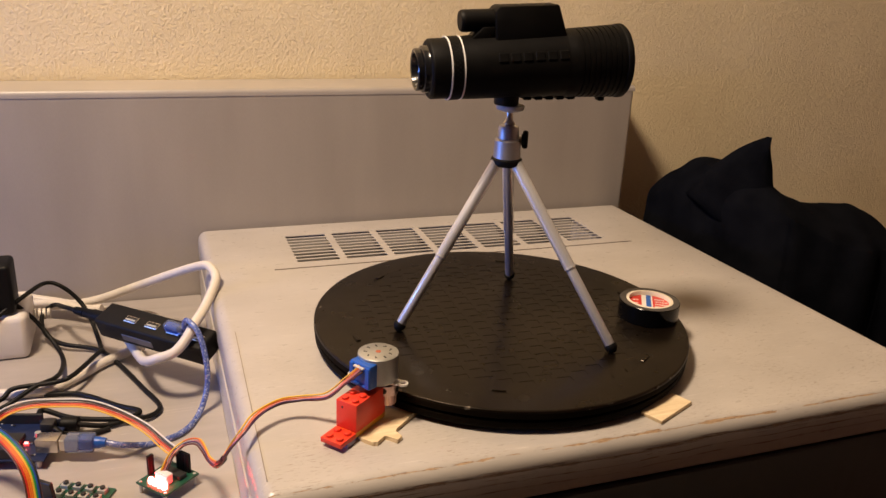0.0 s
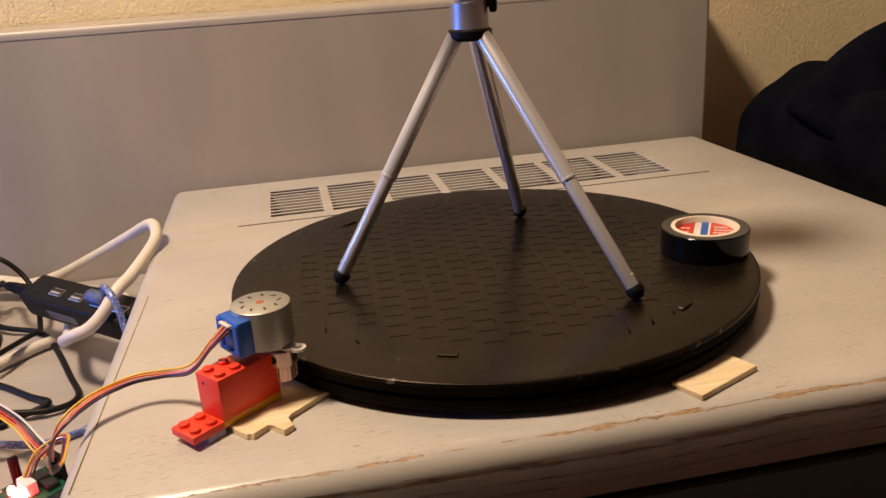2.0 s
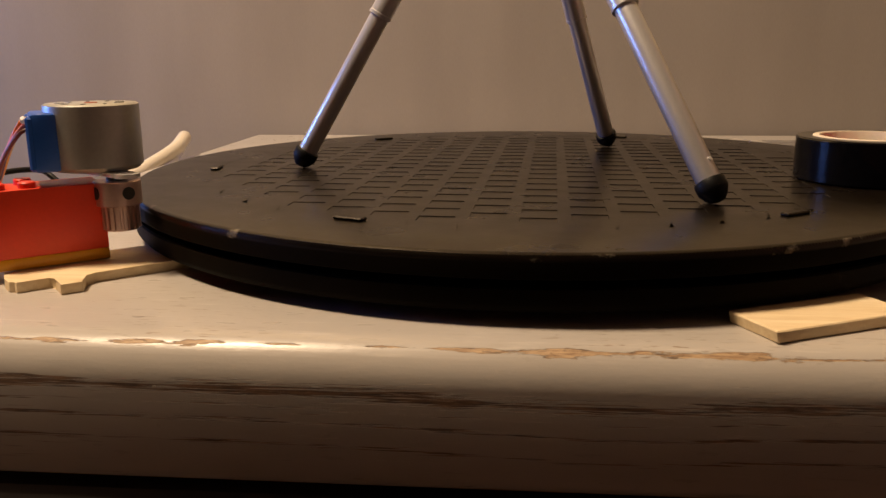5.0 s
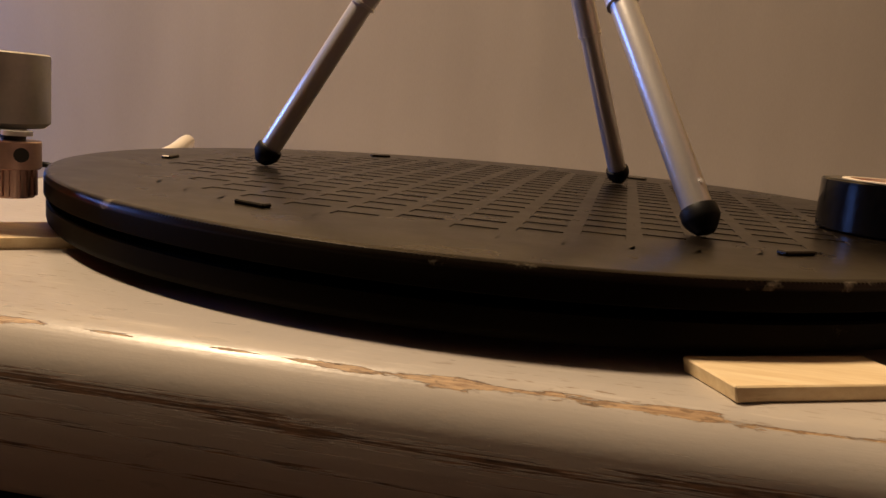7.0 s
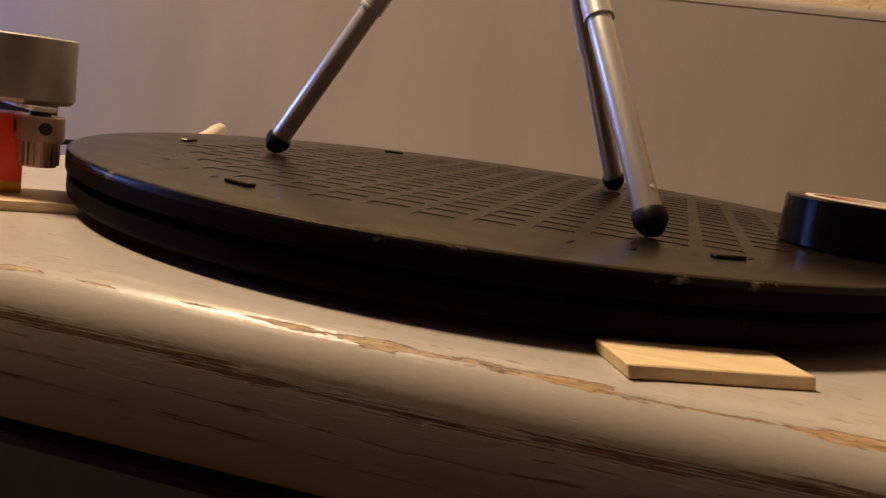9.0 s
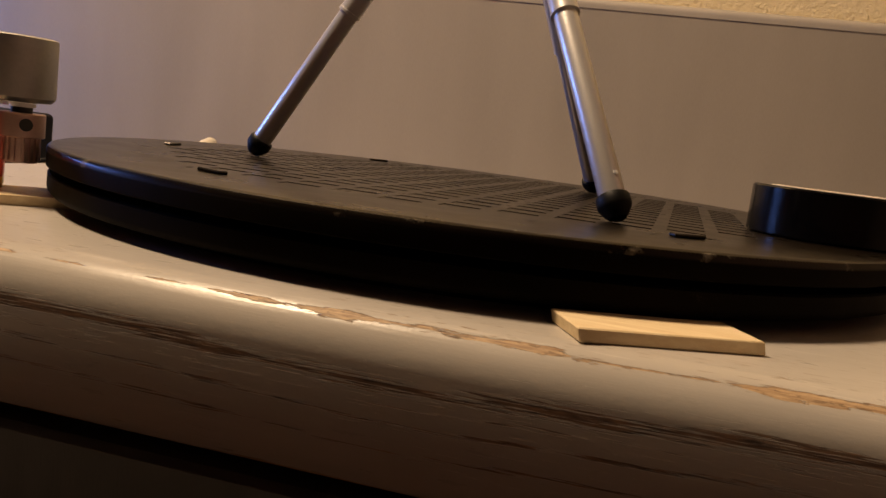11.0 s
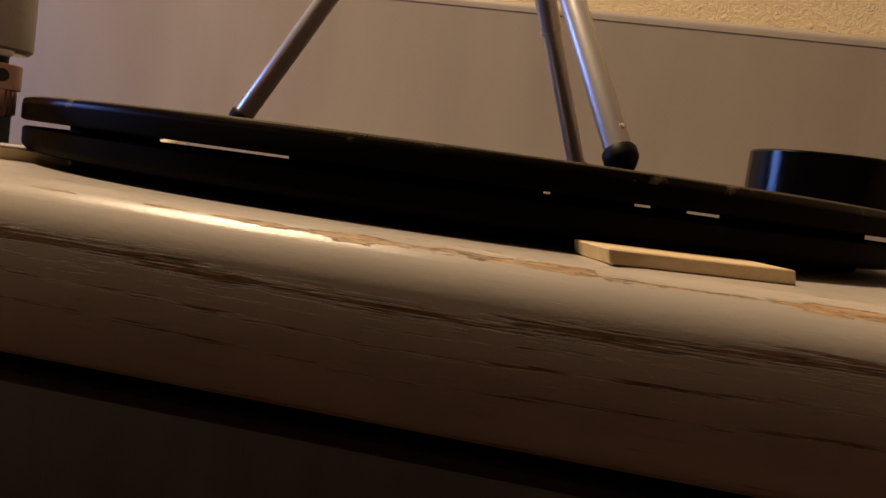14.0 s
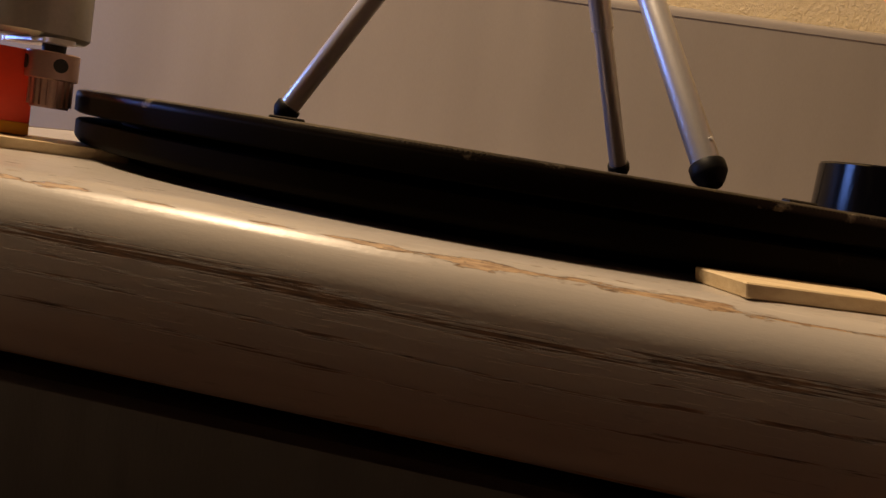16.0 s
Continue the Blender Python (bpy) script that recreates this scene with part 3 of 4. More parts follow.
    part("foot_ring", bm, BLACK, t)
    bm = bmesh.new()
    lathe(bm, [(0, 0.0), (0.030, 0.0), (0.030, TOP - 0.0065), (0, TOP - 0.0065)], 40, axis)
    part("pivot", bm, BLACK, t)
    # curved bearing blocks between ring and plate
    for a0, a1 in BLOCKS:
        bm = bmesh.new()
        n = max(2, int((a1 - a0) / 2.5))
        ang = [radians(a0 + (a1 - a0) * k / n) for k in range(n + 1)]
        outline = [(0.137 * math.cos(q), 0.137 * math.sin(q)) for q in ang] + [(0.128 * math.cos(q), 0.128 * math.sin(q)) for q in reversed(ang)]
        prism(bm, outline, 0.0095, TOP - 0.0063, 0, axis)
        part("bearing_block", bm, BLACK, t)


def on_plate(x, y, deg=STAND):
    v = spin(deg) @ Vector((x - MID[0], y - MID[1], 0))
    return v.x + MID[0], v.y + MID[1]


def tripod():
    cx, cy = -0.0080, -0.0040
    t = thing("tripod", "small silver telescopic tabletop tripod with black rubber feet", "tripod", (cx, cy, TOP))
    apex = 0.1500
    for fx, fy in ((-0.0467, -0.0885), (-0.0540, 0.0748), (0.0797, 0.0027)):
        fx, fy = on_plate(fx, fy)
        d = Vector((fx - cx, fy - cy, 0)).normalized()
        a = Vector((cx, cy, apex - 0.002)) + d * 0.0085
        b = Vector((fx, fy, TOP + 0.0030))
        q = along(a, b)
        ln = (b - a).length
        j = ln * 0.56
        bm = bmesh.new()
        lathe(bm, [(0, -0.002), (0.0040, -0.002), (0.0044, 0.0), (0.0044, j - 0.001), (0.0046, j - 0.0008), (0.0046, j + 0.0004), (0.0038, j + 0.0006), (0, j + 0.0006)], 28, q)
        leg = part("leg", bm, ALU, t)
        bm = bmesh.new()
        lathe(bm, [(0, j), (0.0038, j), (0.0038, ln - 0.004), (0.0035, ln - 0.0035), (0, ln - 0.0035)], 28, q)
        part("lower_tube", bm, ALU, leg)
        bm = bmesh.new()
        lathe(bm, [(0, ln - 0.0046), (0.0041, ln - 0.0046), (0.0046, ln - 0.0044), (0.0048, ln - 0.0040), (0.0048, ln - 0.0016), (0.0045, ln - 0.0008), (0.0034, ln + 0.0010), (0.0024, ln + 0.0022), (0, ln + 0.0026)], 24, q)
        for v in bm.verts:
            v.co.z = max(v.co.z, TOP + 0.0001)
        part("rubber_foot", bm, RUBBER, leg, "black rubber foot")
        bm = bmesh.new()
        lathe(bm, [(0, 0), (0.0007, 0), (0.0007, 0.0006), (0, 0.0008)], 10, q @ pose(0, 0.0036, ln - 0.010, -90))
        part("rivet", bm, ALU, leg)
    bm = bmesh.new()
    m = pose(cx, cy, 0)
    lathe(bm, [(0, apex - 0.004), (0.0095, apex - 0.004), (0.0118, apex - 0.002), (0.0118, apex + 0.0012), (0.0105, apex + 0.0022), (0, apex + 0.0022)], 40, m)
    part("leg_collar", bm, RUBBER, t, "black plastic collar")
    bm = bmesh.new()
    lathe(bm, [(0, apex + 0.002), (0.0103, apex + 0.002), (0.0098, apex + 0.0155), (0.0090, apex + 0.0165), (0.0080, apex + 0.0168), (0.0078, apex + 0.0245),
               (0.0070, apex + 0.0262), (0.0045, apex + 0.0268), (0, apex + 0.0268)], 40, m)
    head = part("head", bm, DARKALU, t, "tapered satin silver head")
    bm = bmesh.new()
    lathe(bm, [(0, apex + 0.026), (0.0040, apex + 0.026), (0.0044, apex + 0.0285), (0.0026, apex + 0.031), (0.0024, apex + 0.037), (0, apex + 0.037)], 24, m)
    part("ball_stem", bm, STEEL, head)
    bm = bmesh.new()
    lathe(bm, [(0, apex + 0.0365), (0.0045, apex + 0.0365), (0.0100, apex + 0.0385), (0.0106, apex + 0.0400), (0.0104, apex + 0.0418), (0, apex + 0.0420)], 36, m)
    part("mount_plate", bm, PLATE, t, "pale round mounting plate")
    bm = bmesh.new()
    kd = spin(-24)
    kq = Matrix.Translation((cx, cy, apex + 0.0165)) @ kd @ pose(0, 0, 0, 0, 90, 0)
    lathe(bm, [(0, 0.006), (0.0022, 0.006), (0.0022, 0.0112), (0, 0.0112)], 16, kq)
    part("screw", bm, STEEL, t)
    bm = bmesh.new()
    box(bm, -0.0068, 0.0068, -0.0024, 0.0024, 0.0108, 0.0150, 0.0016, 3, kq)
    lathe(bm, [(0, 0.0100), (0.0042, 0.0100), (0.0042, 0.0130), (0, 0.0130)], 18, kq)
    part("wing_knob", bm, RUBBER, t, "black plastic wing knob")


def monocular():
    cx, cy, cz = -0.0112, -0.0030, 0.2203
    t = thing("monocular", "black rubber-armoured monocular with two white rings mounted on the tripod", "monocular", (cx, cy, 0.192))
    # local: axis along z from eyepiece to front lens, then laid down
    q = pose(cx, cy, cz, 0, 0, -6.0) @ pose(0, 0, 0, 0, 90 - 3.2, 0)
    # in q: z forward, -x up, y sideways; qs is the same, set back a little
    qs = q @ pose(0, 0, -0.0045)
    bm = bmesh.new()
    prof = [(0, -0.0612), (0.0195, -0.0612), (0.0208, -0.0602), (0.0212, -0.0590), (0.0213, -0.0480), (0.0222, -0.0476), (0.0222, -0.0340), (0.0224, -0.0330), (0.0230, 0.0), (0.0240, 0.040), (0, 0.040)]
    lathe(bm, prof, 64, q)
    body = part("body", bm, ARMOUR, t)
    bm = bmesh.new()
    prof = [(0, 0.0395), (0.0240, 0.0395), (0.0246, 0.0440)]
    z = 0.0460
    for k in range(9):
        prof += [(0.0249 + 0.00018 * k, z), (0.0249 + 0.00018 * k, z + 0.0030), (0.0243 + 0.00018 * k, z + 0.0033), (0.0243 + 0.00018 * k, z + 0.0040)]
        z += 0.0040
    prof += [(0.0266, 0.0825), (0.0270, 0.0835), (0.0270, 0.0860), (0.0262, 0.0870), (0.0240, 0.0870), (0.0236, 0.0800), (0, 0.0800)]
    lathe(bm, prof, 72, q)
    part("front_barrel", bm, ARMOUR, t, "ribbed rubber front barrel", 30)
    bm = bmesh.new()
    lathe(bm, [(0, 0.0806), (0.022, 0.0806), (0.0236, 0.0802), (0, 0.0798)], 48, q)
    part("lens", bm, GLOSSB, t)
    bm = bmesh.new()
    lathe(bm, [(0.0100, -0.0640), (0.0122, -0.0700), (0.0140, -0.0703), (0.0150, -0.0695), (0.0150, -0.0664), (0.0146, -0.0660), (0.0164, -0.0650), (0.0166, -0.0640), (0.0166, -0.0618), (0.0172, -0.0608), (0.0100, -0.0605)], 56, q, True)
    eye = part("eyepiece", bm, GLOSSB, t, "glossy black eyepiece")
    bm = bmesh.new()
    lathe(bm, [(0, -0.0650), (0.0104, -0.0650), (0.0104, -0.0610), (0, -0.0610)], 32, q)
    part("eye_lens", bm, GLOSSB, eye)
    for z in (-0.0428, -0.0338):
        bm = bmesh.new()
        lathe(bm, [(0.0215, z - 0.0005), (0.0225, z - 0.0005), (0.0225, z + 0.0005), (0.0215, z + 0.0005)], 64, qs, True)
        part("white_ring", bm, WHITE, t, "thin white ring")
    bm = bmesh.new()
    for i in range(44):
        for k in range(4):
            a = 2 * math.pi * (i + 0.5 * (k % 2)) / 44
            zz = -0.0413 + k * 0.0020
            lathe(bm, [(0, 0.0224 - 0.0004), (0.0006, 0.0221), (0.0004, 0.0225), (0, 0.0226)], 6, qs @ Matrix.Rotation(a, 4, "Z") @ pose(0, 0, zz, 0, 90, 0))
    part("focus_knurl", bm, RUBBER, t)
    # housing on top
    bm = bmesh.new()
    up = 0.0425
    sect = [(-0.0085, 0.018), (0.0455, 0.018), (0.0385, up), (-0.0055, up), (-0.0085, up - 0.003)]
    side = bmesh.new()
    w0, w1 = 0.0120, 0.0100
    lo = [side.verts.new((-h, -(w0 if h < 0.03 else w1), z)) for z, h in sect]
    hi = [side.verts.new((-h, (w0 if h < 0.03 else w1), z)) for z, h in sect]
    side.faces.new(lo)
    side.faces.new(hi[::-1])
    for i in range(5):
        side.faces.new((lo[i], lo[(i + 1) % 5], hi[(i + 1) % 5], hi[i]))
    bmesh.ops.bevel(side, geom=side.edges[:], offset=0.0014, segments=2, affect="EDGES", profile=0.5)
    join(bm, side, qs)
    part("housing", bm, ARMOUR, t, "black wedge-shaped top housing")
    bm = bmesh.new()
    ramp = bmesh.new()
    pts = [(-0.0270, 0.0195), (-0.0085, 0.0195), (-0.0085, 0.0285), (-0.0170, 0.0285)]
    lo = [ramp.verts.new((-h, -0.0085, z)) for z, h in pts]
    hi = [ramp.verts.new((-h, 0.0085, z)) for z, h in pts]
    ramp.faces.new(lo)
    ramp.faces.new(hi[::-1])
    for i in range(4):
        ramp.faces.new((lo[i], lo[(i + 1) % 4], hi[(i + 1) % 4], hi[i]))
    bmesh.ops.bevel(ramp, geom=ramp.edges[:], offset=0.0010, segments=2, affect="EDGES", profile=0.5)
    join(bm, ramp, qs)
    part("ramp", bm, ARMOUR, t)
    bm = bmesh.new()
    lathe(bm, [(0, -0.0325), (0.0066, -0.0325), (0.0076, -0.0312), (0.0078, -0.0290), (0.0078, -0.0050), (0, -0.0050)], 36, qs @ pose(-0.0325, 0, 0))
    part("spotting_tube", bm, ARMOUR, t, "short black tube beside the housing")
    # grip pads along both sides, and feet below
    for sgn in (-1, 1):
        for k in range(6):
            bm = bmesh.new()
            z = -0.006 + k * 0.0090
            box(bm, -0.0033, 0.0033, 0.0215 + 0.0001 * k, 0.0235 + 0.0002 * k, z - 0.0036, z + 0.0036, 0.0006, 1, qs @ pose(0, 0, 0, 0, 0, 0 if sgn > 0 else 180) @ pose(0, 0, 0, 0, 0, 22 * sgn))
            part("grip_pad", bm, ARMOUR, t)
    for k in range(5):
        bm = bmesh.new()
        z = 0.018 + k * 0.0085
        box(bm, 0.0225 + 0.0003 * k, 0.0250 + 0.0003 * k, -0.006, 0.006, z - 0.003, z + 0.003, 0.0007, 1, qs)
        part("grip_pad", bm, ARMOUR, t)
    bm = bmesh.new()
    box(bm, 0.0255, 0.0290, -0.004, 0.004, 0.0700, 0.0750, 0.0010, 2, q)
    part("strap_lug", bm, ARMOUR, t)
    bm = bmesh.new()
    lathe(bm, [(0, 0.1920), (0.0086, 0.1920), (0.0092, 0.1930), (0.0092, 0.2005), (0, 0.2005)], 28, pose(cx, cy, 0))
    part("mount_foot", bm, RUBBER, t)


def tape_roll():
    x, y = on_plate(0.0665, -0.1025, 42)
    t = thing("tape_roll", "roll of black insulating tape with red and blue label lying flat", "tape roll", (x, y, TOP))
    m = pose(x, y, TOP + 0.0002, 0, 0, -31)
    r, h = 0.0246, 0.0150
    bm = bmesh.new()
    lathe(bm, [(0.0190, 0.0), (r - 0.0006, 0.0), (r, 0.0006), (r, h - 0.0005), (r - 0.0005, h)], 96, m)
    part("winding", bm, TAPE, t)
    bm = bmesh.new()
    lathe(bm, [(0.0190, 0.0), (0.0190, h - 0.0002), (0.0200, h + 0.0001), (r - 0.0004, h + 0.00005)], 96, m)
    part("winding_face", bm, TAPETOP, t, "dull dark winding edge")
    bm = bmesh.new()
    lathe(bm, [(0.0166, 0.0), (0.0190, 0.0), (0.0190, h + 0.0002), (0.0187, h + 0.0003), (0.0168, h + 0.0003), (0.0166, h)], 80, m, True)
    part("core", bm, CORE, t, "pale cardboard core")
    lr, lz = 0.0165, h - 0.0032
    def stripe(x0, x1, z0, z1, material, name, lab=""):
        outline = []
        steps = 14
        for k in range(steps + 1):
            xx = x0 + (x1 - x0) * k / steps
            outline.append((xx, -math.sqrt(max(lr * lr - xx * xx, 1e-9))))
        for k in range(steps, -1, -1):
            xx = x0 + (x1 - x0) * k / steps
            outline.append((xx, math.sqrt(max(lr * lr - xx * xx, 1e-9))))
        bm = bmesh.new()
        prism(bm, outline, z0, z1, 0, m)
        return part(name, bm, material, label_disc, lab)
    bm = bmesh.new()
    lathe(bm, [(0, lz - 0.0008), (lr, lz - 0.0008), (lr, lz - 0.0002), (0, lz - 0.0002)], 64, m)
    label_disc = part("label", bm, LABWHITE, t, "round printed label")
    stripe(-0.01640, -0.0062, lz - 0.0002, lz, LABRED, "red_field")
    stripe(-0.0024, 0.0016, lz - 0.0002, lz, LABBLUE, "blue_stripe")
    stripe(0.0028, 0.01640, lz - 0.0002, lz, LABRED, "red_field")
    for k, (ax, ay, bw) in enumerate(((0.0084, 0.0080, 0.0075), (0.0098, 0.0030, 0.0105), (0.0094, -0.0020, 0.0100), (0.0082, -0.0068, 0.0072), (-0.0110, 0.0040, 0.0050), (-0.0112, -0.0030, 0.0050))):
        bm = bmesh.new()
        n = 4 if ax > 0 else 2
        for i in range(n):
            x0 = ax - bw / 2 + i * bw / n
            lathe(bm, [(0.0006, lz), (0.0012, lz), (0.0012, lz + 0.00012), (0.0006, lz + 0.00012)], 10, m @ pose(x0 + bw / n / 2, ay, 0), True)
        part("print_bar", bm, LABWHITE, label_disc)


turntable()
tripod()
monocular()
tape_roll()

# ---------------------------------------------------------------- motor drive beside the turntable
BRICK = pose(-0.1518, -0.1205, 0, 0, 0, 39.5)      # x along the bricks, y across, at the front corner


def brick(name, label, x0, x1, y0, y1, z0, z1, material, studs, side_hole=False):
    at = BRICK @ Vector((x0, y0, z0))
    t = thing(name, label, "toy brick", at, "bricks under the motor")
    bm = bmesh.new()
    box(bm, x0 + 0.00005, x1 - 0.00005, y0 + 0.00005, y1 - 0.00005, z0, z1 - 0.00002, 0.00018, 2, BRICK)
    part("block", bm, material, t)
    for sx, sy in studs:
        bm = bmesh.new()
        lathe(bm, [(0.0024, z1 - 0.0002), (0.0024, z1 + 0.0014), (0.0021, z1 + 0.0017), (0, z1 + 0.0017)], 24, BRICK @ pose(sx, sy, 0))
        part("stud", bm, material, t)
    if side_hole:
        bm = bmesh.new()
        lathe(bm, [(0, 0), (0.0007, 0), (0.0008, 0.0002), (0, 0.0002)], 12, BRICK @ pose(x0 + 0.0001, 0.0112, z1 - 0.0042, 0, -90, 0))
        part("pin_hole", bm, CHIP, t)


grid2 = [(x, y) for x in (0.004, 0.012) for y in (0.004, 0.012)]
brick("clear_plate", "clear violet toy plate under the red bricks", -0.0090, 0.0, 0.0, 0.016, 0.0, 0.0033, CLEARP, [])
brick("yellow_plate", "yellow toy plate between wooden shim and red bricks", 0.0, 0.0320, 0.0, 0.016, 0.0033, 0.0066, YELP, [])
brick("red_plate", "flat red toy plate with four studs in front", -0.0160, 0.0, 0.0, 0.016, 0.0033, 0.0067, REDP, [(x - 0.016, y) for x, y in grid2])
brick("red_brick", "tall red toy brick with studs carrying the stepper motor", 0.0, 0.0320, 0.0, 0.016, 0.0066, 0.0262, REDP, grid2, True)


def motor():
    cx, cy, z0, z1 = -0.1311, -0.0950, 0.0298, 0.0493
    t = thing("stepper_motor", "small grey geared stepper motor with blue terminal cover on red bricks", "motor", (cx, cy, z0 - 0.0012))
    m = pose(cx, cy, 0, 0, 0, 32)
    ears = pose(cx, cy, 0, 0, 0, 54)
    bm = bmesh.new()
    lathe(bm, [(0, z0), (0.0118, z0), (0.0122, z0 + 0.0002), (0.0134, z0 + 0.0014), (0.0134, z1 - 0.0012), (0.0133, z1 - 0.0004), (0.0127, z1), (0, z1)], 72, m)
    can = part("can", bm, CAN, t)
    # openings stamped in the end face
    for k in range(9):
        bm = bmesh.new()
        box(bm, -0.0013, 0.0013, -0.0005, 0.0005, z1, z1 + 0.00012, 0, 1, m @ spin(k * 40 + 12) @ pose(0.0085, 0, 0, 0, 0, (k * 67) % 90 - 45))
        part("slot", bm, CHIP, can)
    bm = bmesh.new()
    lathe(bm, [(0, z1), (0.0019, z1), (0.0018, z1 + 0.0002), (0, z1 + 0.0003)], 20, m)
    part("end_mark", bm, simple("rust_red", (0.40, 0.10, 0.05), 0.5), can, "faded red centre mark")
    # flange with two ears
    for s in (-1, 1):
        bm = bmesh.new()
        box(bm, -0.0036, 0.0036, min(0.0098 * s, 0.0150 * s), max(0.0098 * s, 0.0150 * s), z0 - 0.0012, z0, 0.0002, 1, ears)
        lathe(bm, [(0.0019, z0 - 0.0012), (0.0036, z0 - 0.0012), (0.0036, z0), (0.0019, z0)], 28, ears @ pose(0, 0.0175 * s, 0), True)
        part("mounting_ear", bm, ALU, t, "metal ear with an eyelet")
    bm = bmesh.new()
    box(bm, -0.0045, 0.0045, -0.0097, 0.0097, z0 - 0.0012, z0 - 0.0001, 0.0002, 1, ears)
    part("flange", bm, ALU, t)
    bm = bmesh.new()
    box(bm, -0.0172, -0.0100, -0.0088, 0.0088, z0 + 0.0006, z1 - 0.0022, 0.0010, 2, m)
    box(bm, -0.0182, -0.0160, -0.0088, -0.0050, z0 + 0.001, z1 - 0.0030, 0.0006, 1, m)
    box(bm, -0.0182, -0.0160, 0.0050, 0.0088, z0 + 0.001, z1 - 0.0030, 0.0006, 1, m)
    box(bm, -0.0182, -0.0160, -0.0055, 0.0055, z0 + 0.001, z0 + 0.0032, 0.0006, 1, m)
    part("terminal_cover", bm, BLUEP, t, "blue plastic terminal cover")
    for k in range(5):
        bm = bmesh.new()
        y = (k - 2) * 0.0017
        lathe(bm, [(0, 0), (0.0008, 0), (0.0009, 0.0016), (0.0005, 0.0022), (0, 0.0022)], 10, m @ pose(-0.0172, y, z1 - 0.0048, 0, -70, 0))
        part("solder_tip", bm, NYLON, t, "white wire end")
    # pinion driving the rim
    p = pose(-0.1246, -0.0966, 0)
    bm = bmesh.new()
    lathe(bm, [(0, 0.0266), (0.0030, 0.0266), (0.0032, z0), (0, z0)], 24, p)
    part("gear_boss", bm, CHIP, t)
    bm = bmesh.new()
    lathe(bm, [(0, 0.0192), (0.0065, 0.0192), (0.0068, 0.0195), (0.0068, 0.0263), (0.0065, 0.0266), (0, 0.0266)], 40, p)
    hub = part("pinion_hub", bm, PINION, t, "metal pinion hub with set screw")
    for sd in (-128, -38):
        bm = bmesh.new()
        lathe(bm, [(0, 0), (0.0019, 0), (0.0019, 0.0003), (0, 0.0003)], 18, p @ pose(0, 0, 0.0232) @ spin(sd) @ pose(0.0067, 0, 0, 0, 90, 0))
        part("set_screw", bm, CHIP, hub)
    bm = bmesh.new()
    n = 20
    rows = []
    for z in (0.0122, 0.0192):
        rows.append([bm.verts.new(p @ Vector((r * math.cos(2 * math.pi * (i + o) / n), r * math.sin(2 * math.pi * (i + o) / n), z))) for i in range(n) for o, r in ((0, 0.0058), (0.45, 0.0058), (0.55, 0.0050), (0.95, 0.0050))])
    for i in range(4 * n):
        j = (i + 1) % (4 * n)
        bm.faces.new((rows[0][i], rows[0][j], rows[1][j], rows[1][i]))
    bm.faces.new(rows[0][::-1])
    bm.faces.new(rows[1])
    part("pinion", bm, PINION, t, "toothed metal pinion", 20)
    bm = bmesh.new()
    lathe(bm, [(0, 0.0116), (0.0050, 0.0116), (0.0050, 0.0122), (0, 0.0122)], 36, p)
    part("pinion_flange", bm, PINION, t)


motor()

shim = thing("wooden_shim", "pale plywood shim with notches under motor and turntable", "shim", (-0.125, -0.105, 0), "plywood shims")
bm = bmesh.new()
prism(bm, [(-0.1464, -0.1236), (-0.1440, -0.1262), (-0.1425, -0.1277), (-0.1412, -0.1272), (-0.1399, -0.1285), (-0.1340, -0.1222), (-0.1318, -0.1230), (-0.1270, -0.1292), (-0.1226, -0.1253), (-0.1252, -0.1190), (-0.1240, -0.1160),
           (-0.1060, -0.1005), (-0.1000, -0.0950), (-0.1080, -0.0850), (-0.1180, -0.0760), (-0.1330, -0.0900), (-0.1400, -0.0960), (-0.1470, -0.1030), (-0.1440, -0.1100), (-0.1500, -0.1180)], 0.0, 0.0030, 0.0003)
part("board", bm, WOOD, shim)
shim = thing("wooden_shim", "rectangular pale plywood shim under the turntable by the chipped edge", "shim", (0.065, -0.145, 0), "plywood shims")
bm = bmesh.new()
box(bm, 0.0, 0.0402, 0.0, 0.0165, 0.0, 0.0030, 0.0003, 1, pose(0.0532, -0.1551, 0, 0, 0, 25.2) @ Matrix.Shear("XY", 4, (-0.22, 0.0)))
part("board", bm, WOOD, shim)


# ---------------------------------------------------------------- cables and boards on the desk
def cable(name, label, pts, r, material, group="", n=10, floor=None):
    lift = [(x, y, max(z, floor + r) if floor is not None else z) for x, y, z in pts]
    t = thing(name, label, "cable", lift[0], group)
    part("sheath", tube(bmesh.new(), spline(lift, 8), r, n), material, t, smooth=60)
    return t


DZ = -0.077
HUB_AT = pose(-0.2665, 0.1425, -0.0325, 20, 0, -44)
WG, BG = "white power cords", "thin black cords"
cable("white_cable", "thick off-white power cord standing up in a loop", [(-0.385, 0.305, -0.066), (-0.3560, 0.298, -0.064), (-0.3228, 0.281, -0.0543), (-0.2818, 0.255, -0.0321), (-0.2443, 0.222, -0.008), (-0.2214, 0.19, 0.0092), (-0.2144, 0.172, 0.0104), (-0.2140, 0.155, 0.0056), (-0.2263, 0.125, -0.0053), (-0.2358, 0.108, -0.0111), (-0.2453, 0.098, -0.0222), (-0.2551, 0.094, -0.0301), (-0.2679, 0.098, -0.0358), (-0.2773, 0.112, -0.0440), (-0.2828, 0.1421, -0.054), (-0.2936, 0.1977, -0.062)], 0.0043, WCABLE, WG, 14, DZ)
